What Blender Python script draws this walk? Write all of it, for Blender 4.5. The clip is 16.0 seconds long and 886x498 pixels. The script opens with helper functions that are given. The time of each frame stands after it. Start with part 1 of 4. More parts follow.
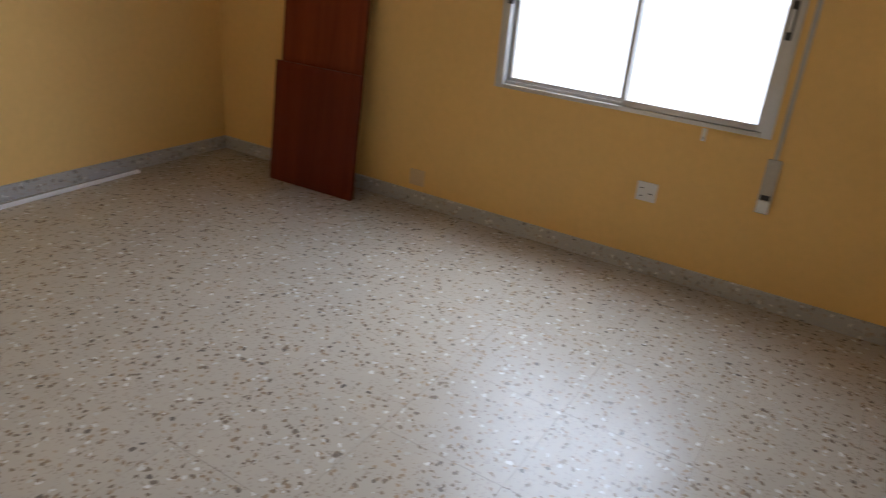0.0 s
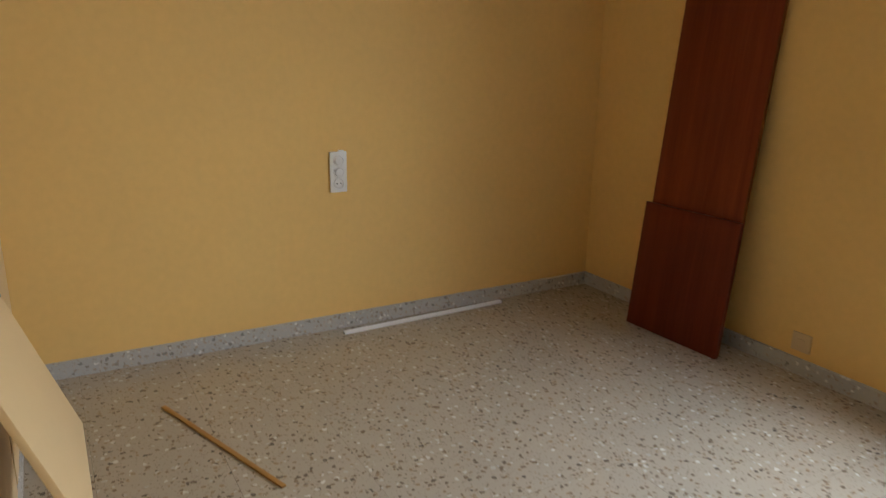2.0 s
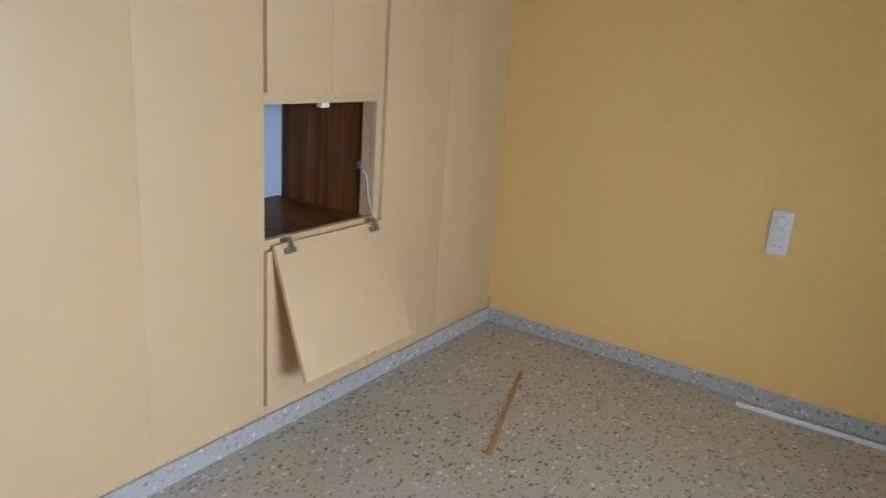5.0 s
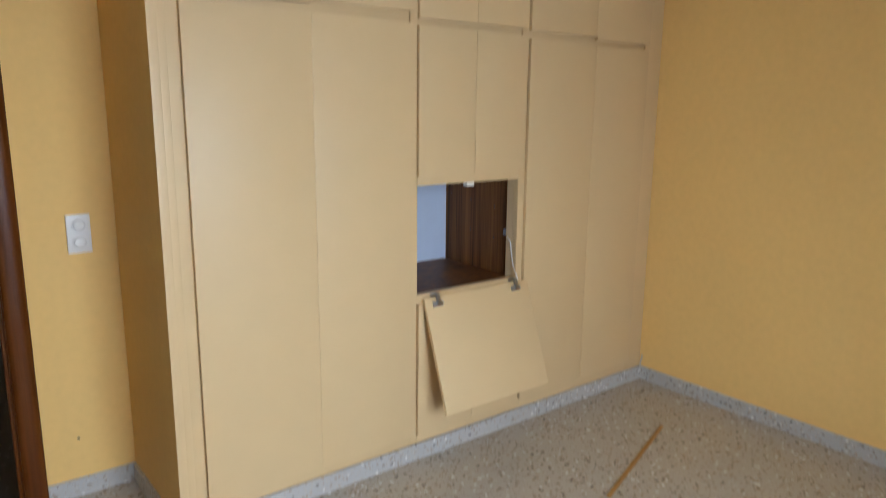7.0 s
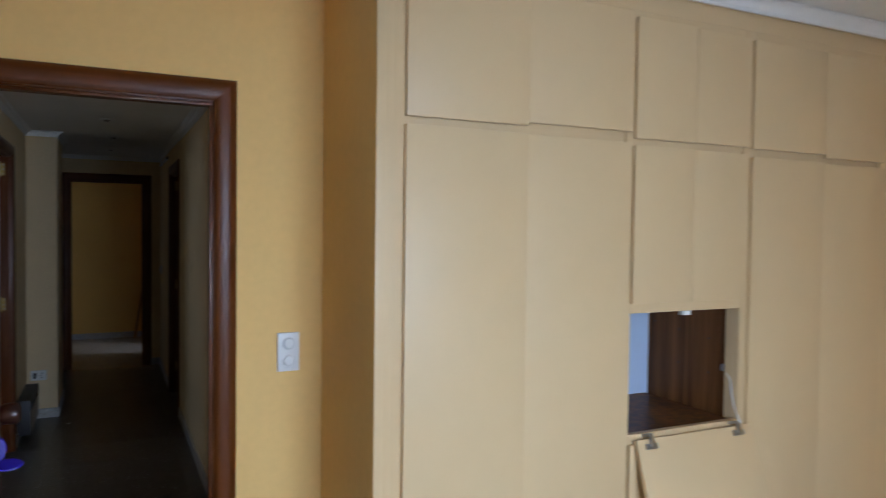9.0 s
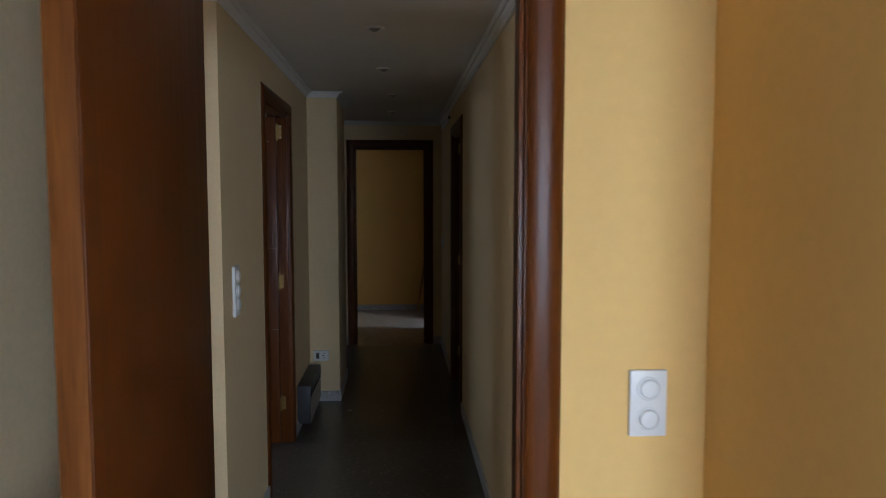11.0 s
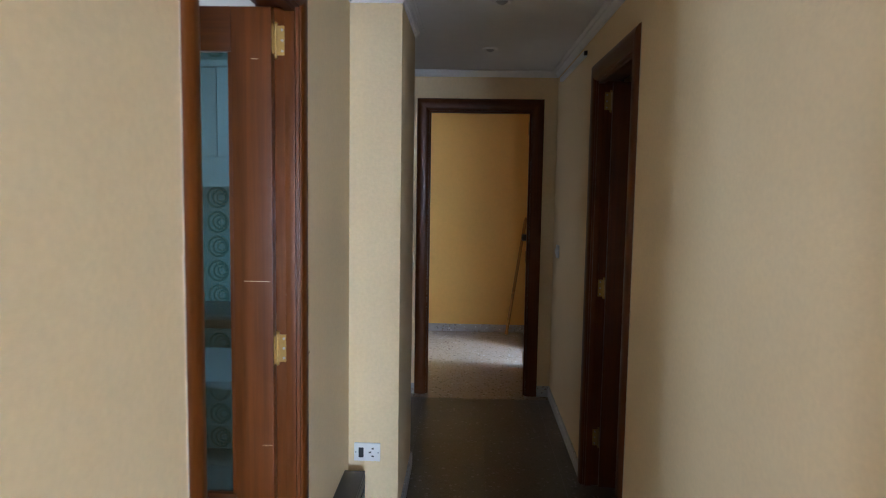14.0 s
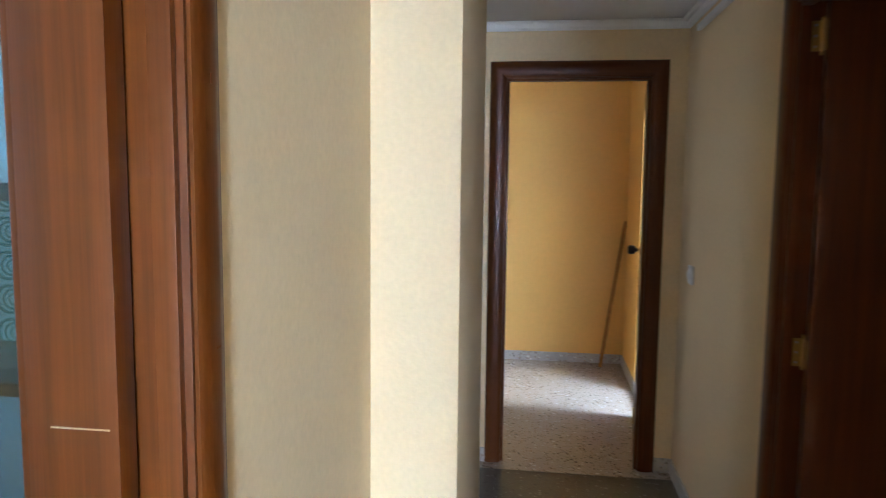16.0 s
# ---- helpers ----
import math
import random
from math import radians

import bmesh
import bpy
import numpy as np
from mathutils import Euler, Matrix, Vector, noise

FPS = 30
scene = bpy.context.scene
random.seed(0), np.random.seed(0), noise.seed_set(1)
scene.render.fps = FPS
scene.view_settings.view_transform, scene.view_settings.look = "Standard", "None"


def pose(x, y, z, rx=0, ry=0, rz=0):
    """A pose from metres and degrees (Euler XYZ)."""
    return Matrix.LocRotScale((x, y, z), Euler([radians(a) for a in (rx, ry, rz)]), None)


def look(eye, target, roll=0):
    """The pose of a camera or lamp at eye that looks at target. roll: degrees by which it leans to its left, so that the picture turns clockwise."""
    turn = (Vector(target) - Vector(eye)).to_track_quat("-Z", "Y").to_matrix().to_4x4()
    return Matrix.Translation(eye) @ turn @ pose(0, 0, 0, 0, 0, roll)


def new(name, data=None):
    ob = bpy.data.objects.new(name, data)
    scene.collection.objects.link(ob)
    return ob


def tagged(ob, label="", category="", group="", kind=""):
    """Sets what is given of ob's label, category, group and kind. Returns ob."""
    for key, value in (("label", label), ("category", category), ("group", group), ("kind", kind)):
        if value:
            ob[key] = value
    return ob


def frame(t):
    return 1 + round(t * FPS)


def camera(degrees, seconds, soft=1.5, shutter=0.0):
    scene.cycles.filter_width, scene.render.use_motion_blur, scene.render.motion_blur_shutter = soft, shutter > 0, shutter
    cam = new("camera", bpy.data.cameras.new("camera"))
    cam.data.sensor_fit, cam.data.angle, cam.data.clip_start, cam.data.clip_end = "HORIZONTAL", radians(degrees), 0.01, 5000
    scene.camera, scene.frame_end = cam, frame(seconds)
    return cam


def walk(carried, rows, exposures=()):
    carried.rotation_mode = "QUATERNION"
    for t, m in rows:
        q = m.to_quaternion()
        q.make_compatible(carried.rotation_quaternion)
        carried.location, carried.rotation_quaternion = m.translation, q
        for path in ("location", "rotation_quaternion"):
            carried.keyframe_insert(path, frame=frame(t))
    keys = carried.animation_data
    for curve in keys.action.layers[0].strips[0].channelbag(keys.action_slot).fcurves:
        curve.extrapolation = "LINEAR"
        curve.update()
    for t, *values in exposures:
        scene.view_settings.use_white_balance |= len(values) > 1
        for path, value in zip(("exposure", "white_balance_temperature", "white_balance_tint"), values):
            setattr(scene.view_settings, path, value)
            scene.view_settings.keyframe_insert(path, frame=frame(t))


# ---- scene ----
cam = camera(64.6, 16.0, 1.0, 0.4)
PATH = [
    (0, (0.129, -0.643, 1.301), (1.044, -2.227, 0.492), 5.1),
    (0.5, (0.191, -0.625, 1.314), (1.355, -2.029, 0.493), 3.8),
    (1, (0.226, -0.628, 1.338), (1.599, -1.852, 0.552), 2.5),
    (1.5, (0.236, -0.655, 1.348), (1.775, -1.74, 0.673), 1.9),
    (2, (0.319, -0.779, 1.352), (1.99, -1.736, 0.814), 1.0),
    (2.5, (0.36, -1.029, 1.387), (2.139, -1.807, 0.911), 0.3),
    (3, (0.343, -1.338, 1.461), (2.233, -1.792, 0.989), 3.0),
    (3.5, (0.39, -1.635, 1.454), (2.339, -1.697, 1.01), 4.9),
    (4, (0.392, -1.924, 1.452), (2.308, -1.557, 1.011), 5.3),
    (4.5, (0.279, -2.176, 1.457), (2.056, -1.395, 0.975), 5.0),
    (6.8, (0.109, -2.961, 1.53), (1.313, -1.448, 1.019), 0.3),
    (7, (0.099, -2.955, 1.573), (1.31, -1.415, 1.172), 0.6),
    (7.5, (0.08, -2.961, 1.625), (1.296, -1.384, 1.441), 0.9),
    (8, (0.072, -2.958, 1.628), (1.268, -1.355, 1.596), 1.0),
    (8.5, (0.05, -2.895, 1.594), (1.142, -1.219, 1.582), 1.0),
    (9, (0.005, -2.702, 1.564), (0.868, -0.898, 1.503), 0.7),
    (9.5, (0.007, -2.474, 1.541), (0.652, -0.583, 1.45), 0.8),
    (10, (0.073, -2.171, 1.532), (0.512, -0.223, 1.412), 0.7),
    (10.2, (0.086, -2.053, 1.539), (0.448, -0.09, 1.412), 0.5),
    (12.3, (0.027, -0.512, 1.522), (-0.009, 1.481, 1.349), 0.6),
    (12.5, (0.009, -0.366, 1.518), (-0.034, 1.627, 1.351), 0.8),
    (13, (0.003, 0.032, 1.503), (-0.052, 2.025, 1.343), 0.9),
    (13.5, (-0.033, 0.391, 1.502), (-0.098, 2.383, 1.328), 0.9),
    (14, (-0.083, 0.762, 1.516), (-0.149, 2.752, 1.328), 0.9),
    (14.5, (-0.08, 1.133, 1.515), (-0.148, 3.121, 1.312), 1.1),
    (15, (-0.115, 1.484, 1.502), (-0.191, 3.472, 1.298), 1.0),
    (15.5, (-0.163, 1.796, 1.51), (-0.26, 3.784, 1.313), 1.0),
    (16, (-0.178, 2.067, 1.512), (-0.448, 4.04, 1.309), 0.6),
]
EXPOSURES = [(0, -2.2, 5900, 15), (1.5, -2.2, 6500, 12), (3, -1.85, 6000, 10), (4.5, -1.95, 5400, 10), (7, -1.9, 5900, 10), (8, -1.9, 5650, 10), (9, -1.95, 5200, 10),
             (10.2, -1.9, 5000, 10), (12.3, -0.75, 6400, 10), (13, -0.05, 5700, 12), (13.5, 0.4, 5150, 12), (14, 0.7, 5250, 12), (15, 1.0, 5800, 13), (16, 1.7, 5100, 10)]
walk(cam, [(t, look(eye, target, roll)) for t, eye, target, roll in PATH], EXPOSURES)
SKY_W, STREET_W, KITCHEN_W, FAR_W, HALL_W, LOBBY_W = 1700.0, 150.0, 22.0, 23.0, 21.0, 1.3

# ---- light ----
world = bpy.data.worlds.new("sky")
scene.world = world
world.use_nodes = True
wn = world.node_tree.nodes
sky = wn.new("ShaderNodeTexSky")
sky.sky_type = "NISHITA"
sky.sun_disc = False
sky.sun_elevation = radians(52)
sky.sun_rotation = radians(0)
wn["Background"].inputs["Strength"].default_value = 0.15
world.node_tree.links.new(sky.outputs["Color"], wn["Background"].inputs["Color"])

sun = new("sun", bpy.data.lights.new("sun", "SUN"))
sun.data.energy, sun.data.angle, sun.data.color = 3.0, radians(0.5), (1.0, 0.96, 0.9)
sun.matrix_world = look((0, 20, 25), (0, 0, 0))


def window_light(name, eye, target, w, h, watts, colour):
    lamp = new(name, bpy.data.lights.new(name, "AREA"))
    lamp.data.shape, lamp.data.size, lamp.data.size_y = "RECTANGLE", w, h
    lamp.data.energy, lamp.data.color = watts, colour
    lamp.matrix_world = look(eye, target)
    return lamp


window_light("bedroom_sky_daylight", (0.45, -4.78, 2.15), (0.60, -2.78, 1.0), 3.2, 2.4, SKY_W, (0.82, 0.92, 1.0))
window_light("bedroom_street_daylight", (1.02, -5.52, 0.76), (1.02, -2.50, 0.9), 3.2, 1.45, STREET_W, (0.88, 0.95, 1.0))
window_light("kitchen_window_daylight", (-3.02, 2.85, 1.6), (0, 2.55, 1.5), 1.0, 1.1, KITCHEN_W, (0.88, 0.95, 1.0))
window_light("far_window_daylight", (1.75, 6.32, 1.75), (-0.4, 7.0, 0.0), 0.30, 1.0, FAR_W, (0.95, 0.98, 1.0))
window_light("hall_window_daylight", (-2.92, 0.55, 1.5), (0, 0.85, 1.4), 0.7, 1.1, HALL_W, (0.93, 0.97, 1.0))
window_light("lobby_window_daylight", (-1.92, 5.20, 1.6), (0.5, 5.12, 0.3), 0.6, 1.0, LOBBY_W, (0.92, 0.96, 1.0))


# ---- materials ----
def material(name, base, rough=0.5, metal=0.0, grain=None, bump=None, coat=0.0):
    """grain: scale, amount, stretch; bump: scale, strength, metres."""
    m = bpy.data.materials.new(name)
    m.use_nodes = True
    nt = m.node_tree
    b = nt.nodes["Principled BSDF"]
    b.inputs["Base Color"].default_value = (*base, 1)
    b.inputs["Roughness"].default_value = rough
    b.inputs["Metallic"].default_value = metal
    b.inputs["Coat Weight"].default_value = coat
    b.inputs["Coat Roughness"].default_value = 0.12
    geo = nt.nodes.new("ShaderNodeNewGeometry")
    if grain:
        scale, amount, stretch = grain
        mp = nt.nodes.new("ShaderNodeMapping")
        mp.inputs["Scale"].default_value = stretch
        nt.links.new(geo.outputs["Position"], mp.inputs["Vector"])
        fine, wide = nt.nodes.new("ShaderNodeTexNoise"), nt.nodes.new("ShaderNodeTexNoise")
        fine.inputs["Scale"].default_value, fine.inputs["Detail"].default_value = scale, 6
        wide.inputs["Scale"].default_value, wide.inputs["Detail"].default_value = 1.7, 3
        nt.links.new(mp.outputs["Vector"], fine.inputs["Vector"])
        nt.links.new(geo.outputs["Position"], wide.inputs["Vector"])
        add = nt.nodes.new("ShaderNodeMath")
        add.operation = "MULTIPLY_ADD"
        add.inputs[1].default_value = 0.55
        nt.links.new(fine.outputs["Fac"], add.inputs[0])
        half = nt.nodes.new("ShaderNodeMath")
        half.operation = "MULTIPLY"
        half.inputs[1].default_value = 0.45
        nt.links.new(wide.outputs["Fac"], half.inputs[0])
        nt.links.new(half.outputs[0], add.inputs[2])
        ramp = nt.nodes.new("ShaderNodeMapRange")
        ramp.inputs["From Min"].default_value, ramp.inputs["From Max"].default_value = 0.3, 0.7
        ramp.inputs["To Min"].default_value, ramp.inputs["To Max"].default_value = 1 - amount, 1 + amount
        nt.links.new(add.outputs[0], ramp.inputs["Value"])
        mul = nt.nodes.new("ShaderNodeVectorMath")
        mul.operation = "SCALE"
        mul.inputs[0].default_value = base
        nt.links.new(ramp.outputs["Result"], mul.inputs["Scale"])
        nt.links.new(mul.outputs["Vector"], b.inputs["Base Color"])
        rr = nt.nodes.new("ShaderNodeMapRange")
        rr.inputs["To Min"].default_value, rr.inputs["To Max"].default_value = max(rough - 0.08, 0.02), min(rough + 0.08, 1)
        nt.links.new(wide.outputs["Fac"], rr.inputs["Value"])
        nt.links.new(rr.outputs["Result"], b.inputs["Roughness"])
    if bump:
        scale, strength, metres, stretch = bump
        mp = nt.nodes.new("ShaderNodeMapping")
        mp.inputs["Scale"].default_value = stretch
        nt.links.new(geo.outputs["Position"], mp.inputs["Vector"])
        n = nt.nodes.new("ShaderNodeTexNoise")
        n.inputs["Scale"].default_value, n.inputs["Detail"].default_value = scale, 3
        nt.links.new(mp.outputs["Vector"], n.inputs["Vector"])
        bp = nt.nodes.new("ShaderNodeBump")
        bp.inputs["Strength"].default_value, bp.inputs["Distance"].default_value = strength, metres
        nt.links.new(n.outputs["Fac"], bp.inputs["Height"])
        nt.links.new(bp.outputs["Normal"], b.inputs["Normal"])
    return m


def terrazzo(name, base, rough, deep=1.0, clear=1.0):
    """Ground terrazzo: chips of three sizes and colours in a cement of the given colour."""
    m = bpy.data.materials.new(name)
    m.use_nodes = True
    nt = m.node_tree
    b = nt.nodes["Principled BSDF"]
    geo, info = nt.nodes.new("ShaderNodeNewGeometry"), nt.nodes.new("ShaderNodeObjectInfo")
    shift = nt.nodes.new("ShaderNodeVectorMath")
    shift.operation = "MULTIPLY_ADD"
    shift.inputs[1].default_value = (7.3, 3.1, 1.7)
    nt.links.new(info.outputs["Random"], shift.inputs[0])
    nt.links.new(geo.outputs["Position"], shift.inputs[2])
    bend = nt.nodes.new("ShaderNodeTexNoise")
    bend.inputs["Scale"].default_value = 60
    nt.links.new(shift.outputs["Vector"], bend.inputs["Vector"])
    warp = nt.nodes.new("ShaderNodeVectorMath")
    warp.operation = "MULTIPLY_ADD"
    warp.inputs[1].default_value = (0.022, 0.022, 0.022)
    nt.links.new(bend.outputs["Color"], warp.inputs[0])
    nt.links.new(shift.outputs["Vector"], warp.inputs[2])
    cement = nt.nodes.new("ShaderNodeTexNoise")
    cement.inputs["Scale"].default_value, cement.inputs["Detail"].default_value = 3.5, 8
    nt.links.new(shift.outputs["Vector"], cement.inputs["Vector"])
    ground = nt.nodes.new("ShaderNodeMix")
    ground.data_type = "RGBA"
    ground.inputs["A"].default_value = (*[c * 0.95 for c in base], 1)
    ground.inputs["B"].default_value = (*[min(c * 1.05, 1) for c in base], 1)
    nt.links.new(cement.outputs["Fac"], ground.inputs["Factor"])
    colour = ground.outputs["Result"]
    layers = ((100, 0.45, 0.40, (0.27, 0.22, 0.17), (0.46, 0.41, 0.35)),
              (54, 0.66, 0.38, (0.11, 0.08, 0.058), (0.34, 0.235, 0.14)),
              (44, 0.83, 0.36, (0.46, 0.44, 0.41), (0.74, 0.73, 0.71)),
              (38, 0.88, 0.34, (0.06, 0.052, 0.048), (0.20, 0.14, 0.095)))
    for scale, keep, size, dark, light in layers:
        v = nt.nodes.new("ShaderNodeTexVoronoi")
        v.inputs["Scale"].default_value = scale
        nt.links.new(warp.outputs["Vector"], v.inputs["Vector"])
        sep = nt.nodes.new("ShaderNodeSeparateColor")
        nt.links.new(v.outputs["Color"], sep.inputs["Color"])
        some = nt.nodes.new("ShaderNodeMath")
        some.operation = "GREATER_THAN"
        some.inputs[1].default_value = keep
        nt.links.new(sep.outputs["Red"], some.inputs[0])
        near = nt.nodes.new("ShaderNodeMath")
        near.operation = "LESS_THAN"
        near.inputs[1].default_value = size
        nt.links.new(v.outputs["Distance"], near.inputs[0])
        both = nt.nodes.new("ShaderNodeMath")
        both.operation = "MULTIPLY"
        nt.links.new(some.outputs[0], both.inputs[0])
        nt.links.new(near.outputs[0], both.inputs[1])
        chip = nt.nodes.new("ShaderNodeMix")
        chip.data_type = "RGBA"
        chip.inputs["A"].default_value, chip.inputs["B"].default_value = (*[c * deep * clear + g * (1 - clear) for c, g in zip(dark, base)], 1), (*[c * deep * clear + g * (1 - clear) for c, g in zip(light, base)], 1)
        nt.links.new(sep.outputs["Green"], chip.inputs["Factor"])
        lay = nt.nodes.new("ShaderNodeMix")
        lay.data_type = "RGBA"
        nt.links.new(both.outputs[0], lay.inputs["Factor"])
        nt.links.new(colour, lay.inputs["A"])
        nt.links.new(chip.outputs["Result"], lay.inputs["B"])
        colour = lay.outputs["Result"]
    nt.links.new(colour, b.inputs["Base Color"])
    b.inputs["Specular IOR Level"].default_value = 0.75
    worn = nt.nodes.new("ShaderNodeMapRange")
    worn.inputs["To Min"].default_value, worn.inputs["To Max"].default_value = rough - 0.03, rough + 0.04
    nt.links.new(cement.outputs["Fac"], worn.inputs["Value"])
    nt.links.new(worn.outputs["Result"], b.inputs["Roughness"])
    bp = nt.nodes.new("ShaderNodeBump")
    bp.inputs["Strength"].default_value, bp.inputs["Distance"].default_value = 0.04, 0.002
    nt.links.new(cement.outputs["Fac"], bp.inputs["Height"])
    nt.links.new(bp.outputs["Normal"], b.inputs["Normal"])
    return m


def veneer(name, dark, light, rough, stretch=(48, 48, 1.3), coat=0.3, gloss=0.11):
    """Polished wood with its grain along the axis that is stretched least."""
    m = bpy.data.materials.new(name)
    m.use_nodes = True
    nt = m.node_tree
    b = nt.nodes["Principled BSDF"]
    co = nt.nodes.new("ShaderNodeTexCoord")
    mp = nt.nodes.new("ShaderNodeMapping")
    mp.inputs["Scale"].default_value = stretch
    nt.links.new(co.outputs["Object"], mp.inputs["Vector"])
    n1, n2 = nt.nodes.new("ShaderNodeTexNoise"), nt.nodes.new("ShaderNodeTexNoise")
    n1.inputs["Scale"].default_value, n1.inputs["Detail"].default_value, n1.inputs["Distortion"].default_value = 1.0, 8, 0.6
    n2.inputs["Scale"].default_value, n2.inputs["Detail"].default_value = 6.0, 4
    for n in (n1, n2):
        nt.links.new(mp.outputs["Vector"], n.inputs["Vector"])
    ramp = nt.nodes.new("ShaderNodeValToRGB")
    ramp.color_ramp.elements[0].position, ramp.color_ramp.elements[0].color = 0.33, (*dark, 1)
    ramp.color_ramp.elements[1].position, ramp.color_ramp.elements[1].color = 0.68, (*light, 1)
    mix = nt.nodes.new("ShaderNodeMath")
    mix.operation = "MULTIPLY_ADD"
    mix.inputs[1].default_value = 0.3
    low = nt.nodes.new("ShaderNodeMath")
    low.operation = "MULTIPLY"
    low.inputs[1].default_value = 0.7
    nt.links.new(n1.outputs["Fac"], low.inputs[0])
    nt.links.new(n2.outputs["Fac"], mix.inputs[0])
    nt.links.new(low.outputs[0], mix.inputs[2])
    nt.links.new(mix.outputs[0], ramp.inputs["Fac"])
    nt.links.new(ramp.outputs["Color"], b.inputs["Base Color"])
    rr = nt.nodes.new("ShaderNodeMapRange")
    rr.inputs["To Min"].default_value, rr.inputs["To Max"].default_value = rough - 0.06, rough + 0.12
    nt.links.new(n1.outputs["Fac"], rr.inputs["Value"])
    nt.links.new(rr.outputs["Result"], b.inputs["Roughness"])
    b.inputs["Coat Weight"].default_value, b.inputs["Coat Roughness"].default_value = coat * 0.2, 0.2
    b.inputs["Specular IOR Level"].default_value = gloss
    bp = nt.nodes.new("ShaderNodeBump")
    bp.inputs["Strength"].default_value, bp.inputs["Distance"].default_value = 0.12, 0.001
    nt.links.new(n2.outputs["Fac"], bp.inputs["Height"])
    nt.links.new(bp.outputs["Normal"], b.inputs["Normal"])
    return m


def clear_glass(name, tint):
    m = bpy.data.materials.new(name)
    m.use_nodes = True
    b = m.node_tree.nodes["Principled BSDF"]
    b.inputs["Base Color"].default_value = (*tint, 1)
    b.inputs["Roughness"].default_value = 0.0
    b.inputs["IOR"].default_value = 1.45
    b.inputs["Transmission Weight"].default_value = 1.0
    return m


def ringed_tile(name):
    """Pale glazed tile printed with rows of green crescents, two to a tile."""
    m = bpy.data.materials.new(name)
    m.use_nodes = True
    nt = m.node_tree
    b = nt.nodes["Principled BSDF"]
    co = nt.nodes.new("ShaderNodeTexCoord")
    sep = nt.nodes.new("ShaderNodeSeparateXYZ")
    nt.links.new(co.outputs["Object"], sep.inputs["Vector"])

    def math_node(kind, a, bb=None):
        n = nt.nodes.new("ShaderNodeMath")
        n.operation = kind
        for i, v in enumerate((a, bb)):
            if v is None:
                continue
            if isinstance(v, (int, float)):
                n.inputs[i].default_value = v
            else:
                nt.links.new(v, n.inputs[i])
        return n.outputs[0]

    ax = math_node("SUBTRACT", math_node("ABSOLUTE", sep.outputs["X"]), 0.0675)
    ring_sum = None
    for shift, r, width in ((0.0, 0.054, 0.006), (0.012, 0.038, 0.005), (0.020, 0.022, 0.004)):
        dx = math_node("ADD", ax, shift)
        d = math_node("SQRT", math_node("ADD", math_node("MULTIPLY", dx, dx), math_node("MULTIPLY", sep.outputs["Z"], sep.outputs["Z"])))
        one = math_node("LESS_THAN", math_node("ABSOLUTE", math_node("SUBTRACT", d, r)), width)
        ring_sum = one if ring_sum is None else math_node("MAXIMUM", ring_sum, one)
    mix = nt.nodes.new("ShaderNodeMix")
    mix.data_type = "RGBA"
    mix.inputs["A"].default_value, mix.inputs["B"].default_value = (0.58, 0.72, 0.66, 1), (0.12, 0.30, 0.24, 1)
    nt.links.new(math_node("MULTIPLY", ring_sum, 0.95), mix.inputs["Factor"])
    nt.links.new(mix.outputs["Result"], b.inputs["Base Color"])
    b.inputs["Roughness"].default_value = 0.2
    return m


ONE = (1, 1, 1)
PAINT = material("ochre_wall_paint", (0.82, 0.535, 0.185), 0.75, grain=(30, 0.04, ONE), bump=(260, 0.25, 0.002, ONE))
PAPER = material("beige_wall_covering", (0.765, 0.595, 0.345), 0.7, grain=(75, 0.06, ONE), bump=(150, 0.22, 0.003, ONE))
FARPAINT = material("golden_wall_paint", (0.82, 0.50, 0.13), 0.75, grain=(30, 0.04, ONE), bump=(260, 0.2, 0.002, ONE))
WHITE = material("white_ceiling_paint", (0.80, 0.79, 0.78), 0.8, grain=(12, 0.03, ONE), bump=(120, 0.1, 0.002, ONE))
PLASTER = material("white_plaster_moulding", (0.84, 0.83, 0.82), 0.6, grain=(20, 0.03, ONE))
CREAM = material("cream_cupboard_paint", (0.66, 0.475, 0.255), 0.46, grain=(9, 0.02, ONE), bump=(140, 0.05, 0.001, (1, 1, 0.5)))
TERRAZZO = terrazzo("brown_grey_terrazzo", (0.44, 0.39, 0.325), 0.24, 1.0, 0.80)
SKIRTSTONE = terrazzo("grey_terrazzo_skirting", (0.46, 0.45, 0.445), 0.35, 1.3, 0.65)
# Corridor terrazzo: darker cement and chips, the corridor's dimness put into their colour.
DIMTERRAZZO = terrazzo("dimmed_corridor_terrazzo", (0.072, 0.064, 0.051), 0.30, 0.30, 0.9)
SCREED = material("grey_joint_cement", (0.20, 0.18, 0.15), 0.9, grain=(40, 0.1, ONE))
MAHOGANY = veneer("red_brown_mahogany", (0.068, 0.0165, 0.0012), (0.115, 0.0300, 0.0022), 0.34, gloss=0.22)
MAHOGANY_X = veneer("red_brown_mahogany_across", (0.068, 0.0165, 0.0012), (0.115, 0.0300, 0.0022), 0.34, (1.3, 48, 48), gloss=0.22)
EDGEWOOD = veneer("worn_orange_wood", (0.075, 0.020, 0.003), (0.21, 0.070, 0.012), 0.5, (40, 40, 3), 0.1)
BOARD = veneer("dark_red_laminate", (0.13, 0.022, 0.008), (0.22, 0.045, 0.014), 0.38, (14, 14, 0.7), 0.2)
BOARD2 = veneer("deep_red_laminate", (0.095, 0.014, 0.006), (0.15, 0.027, 0.010), 0.38, (14, 14, 0.7), 0.2)
KNOBWOOD = veneer("dark_turned_wood", (0.022, 0.005, 0.002), (0.045, 0.011, 0.004), 0.3, (30, 30, 4), 0.3, 0.35)
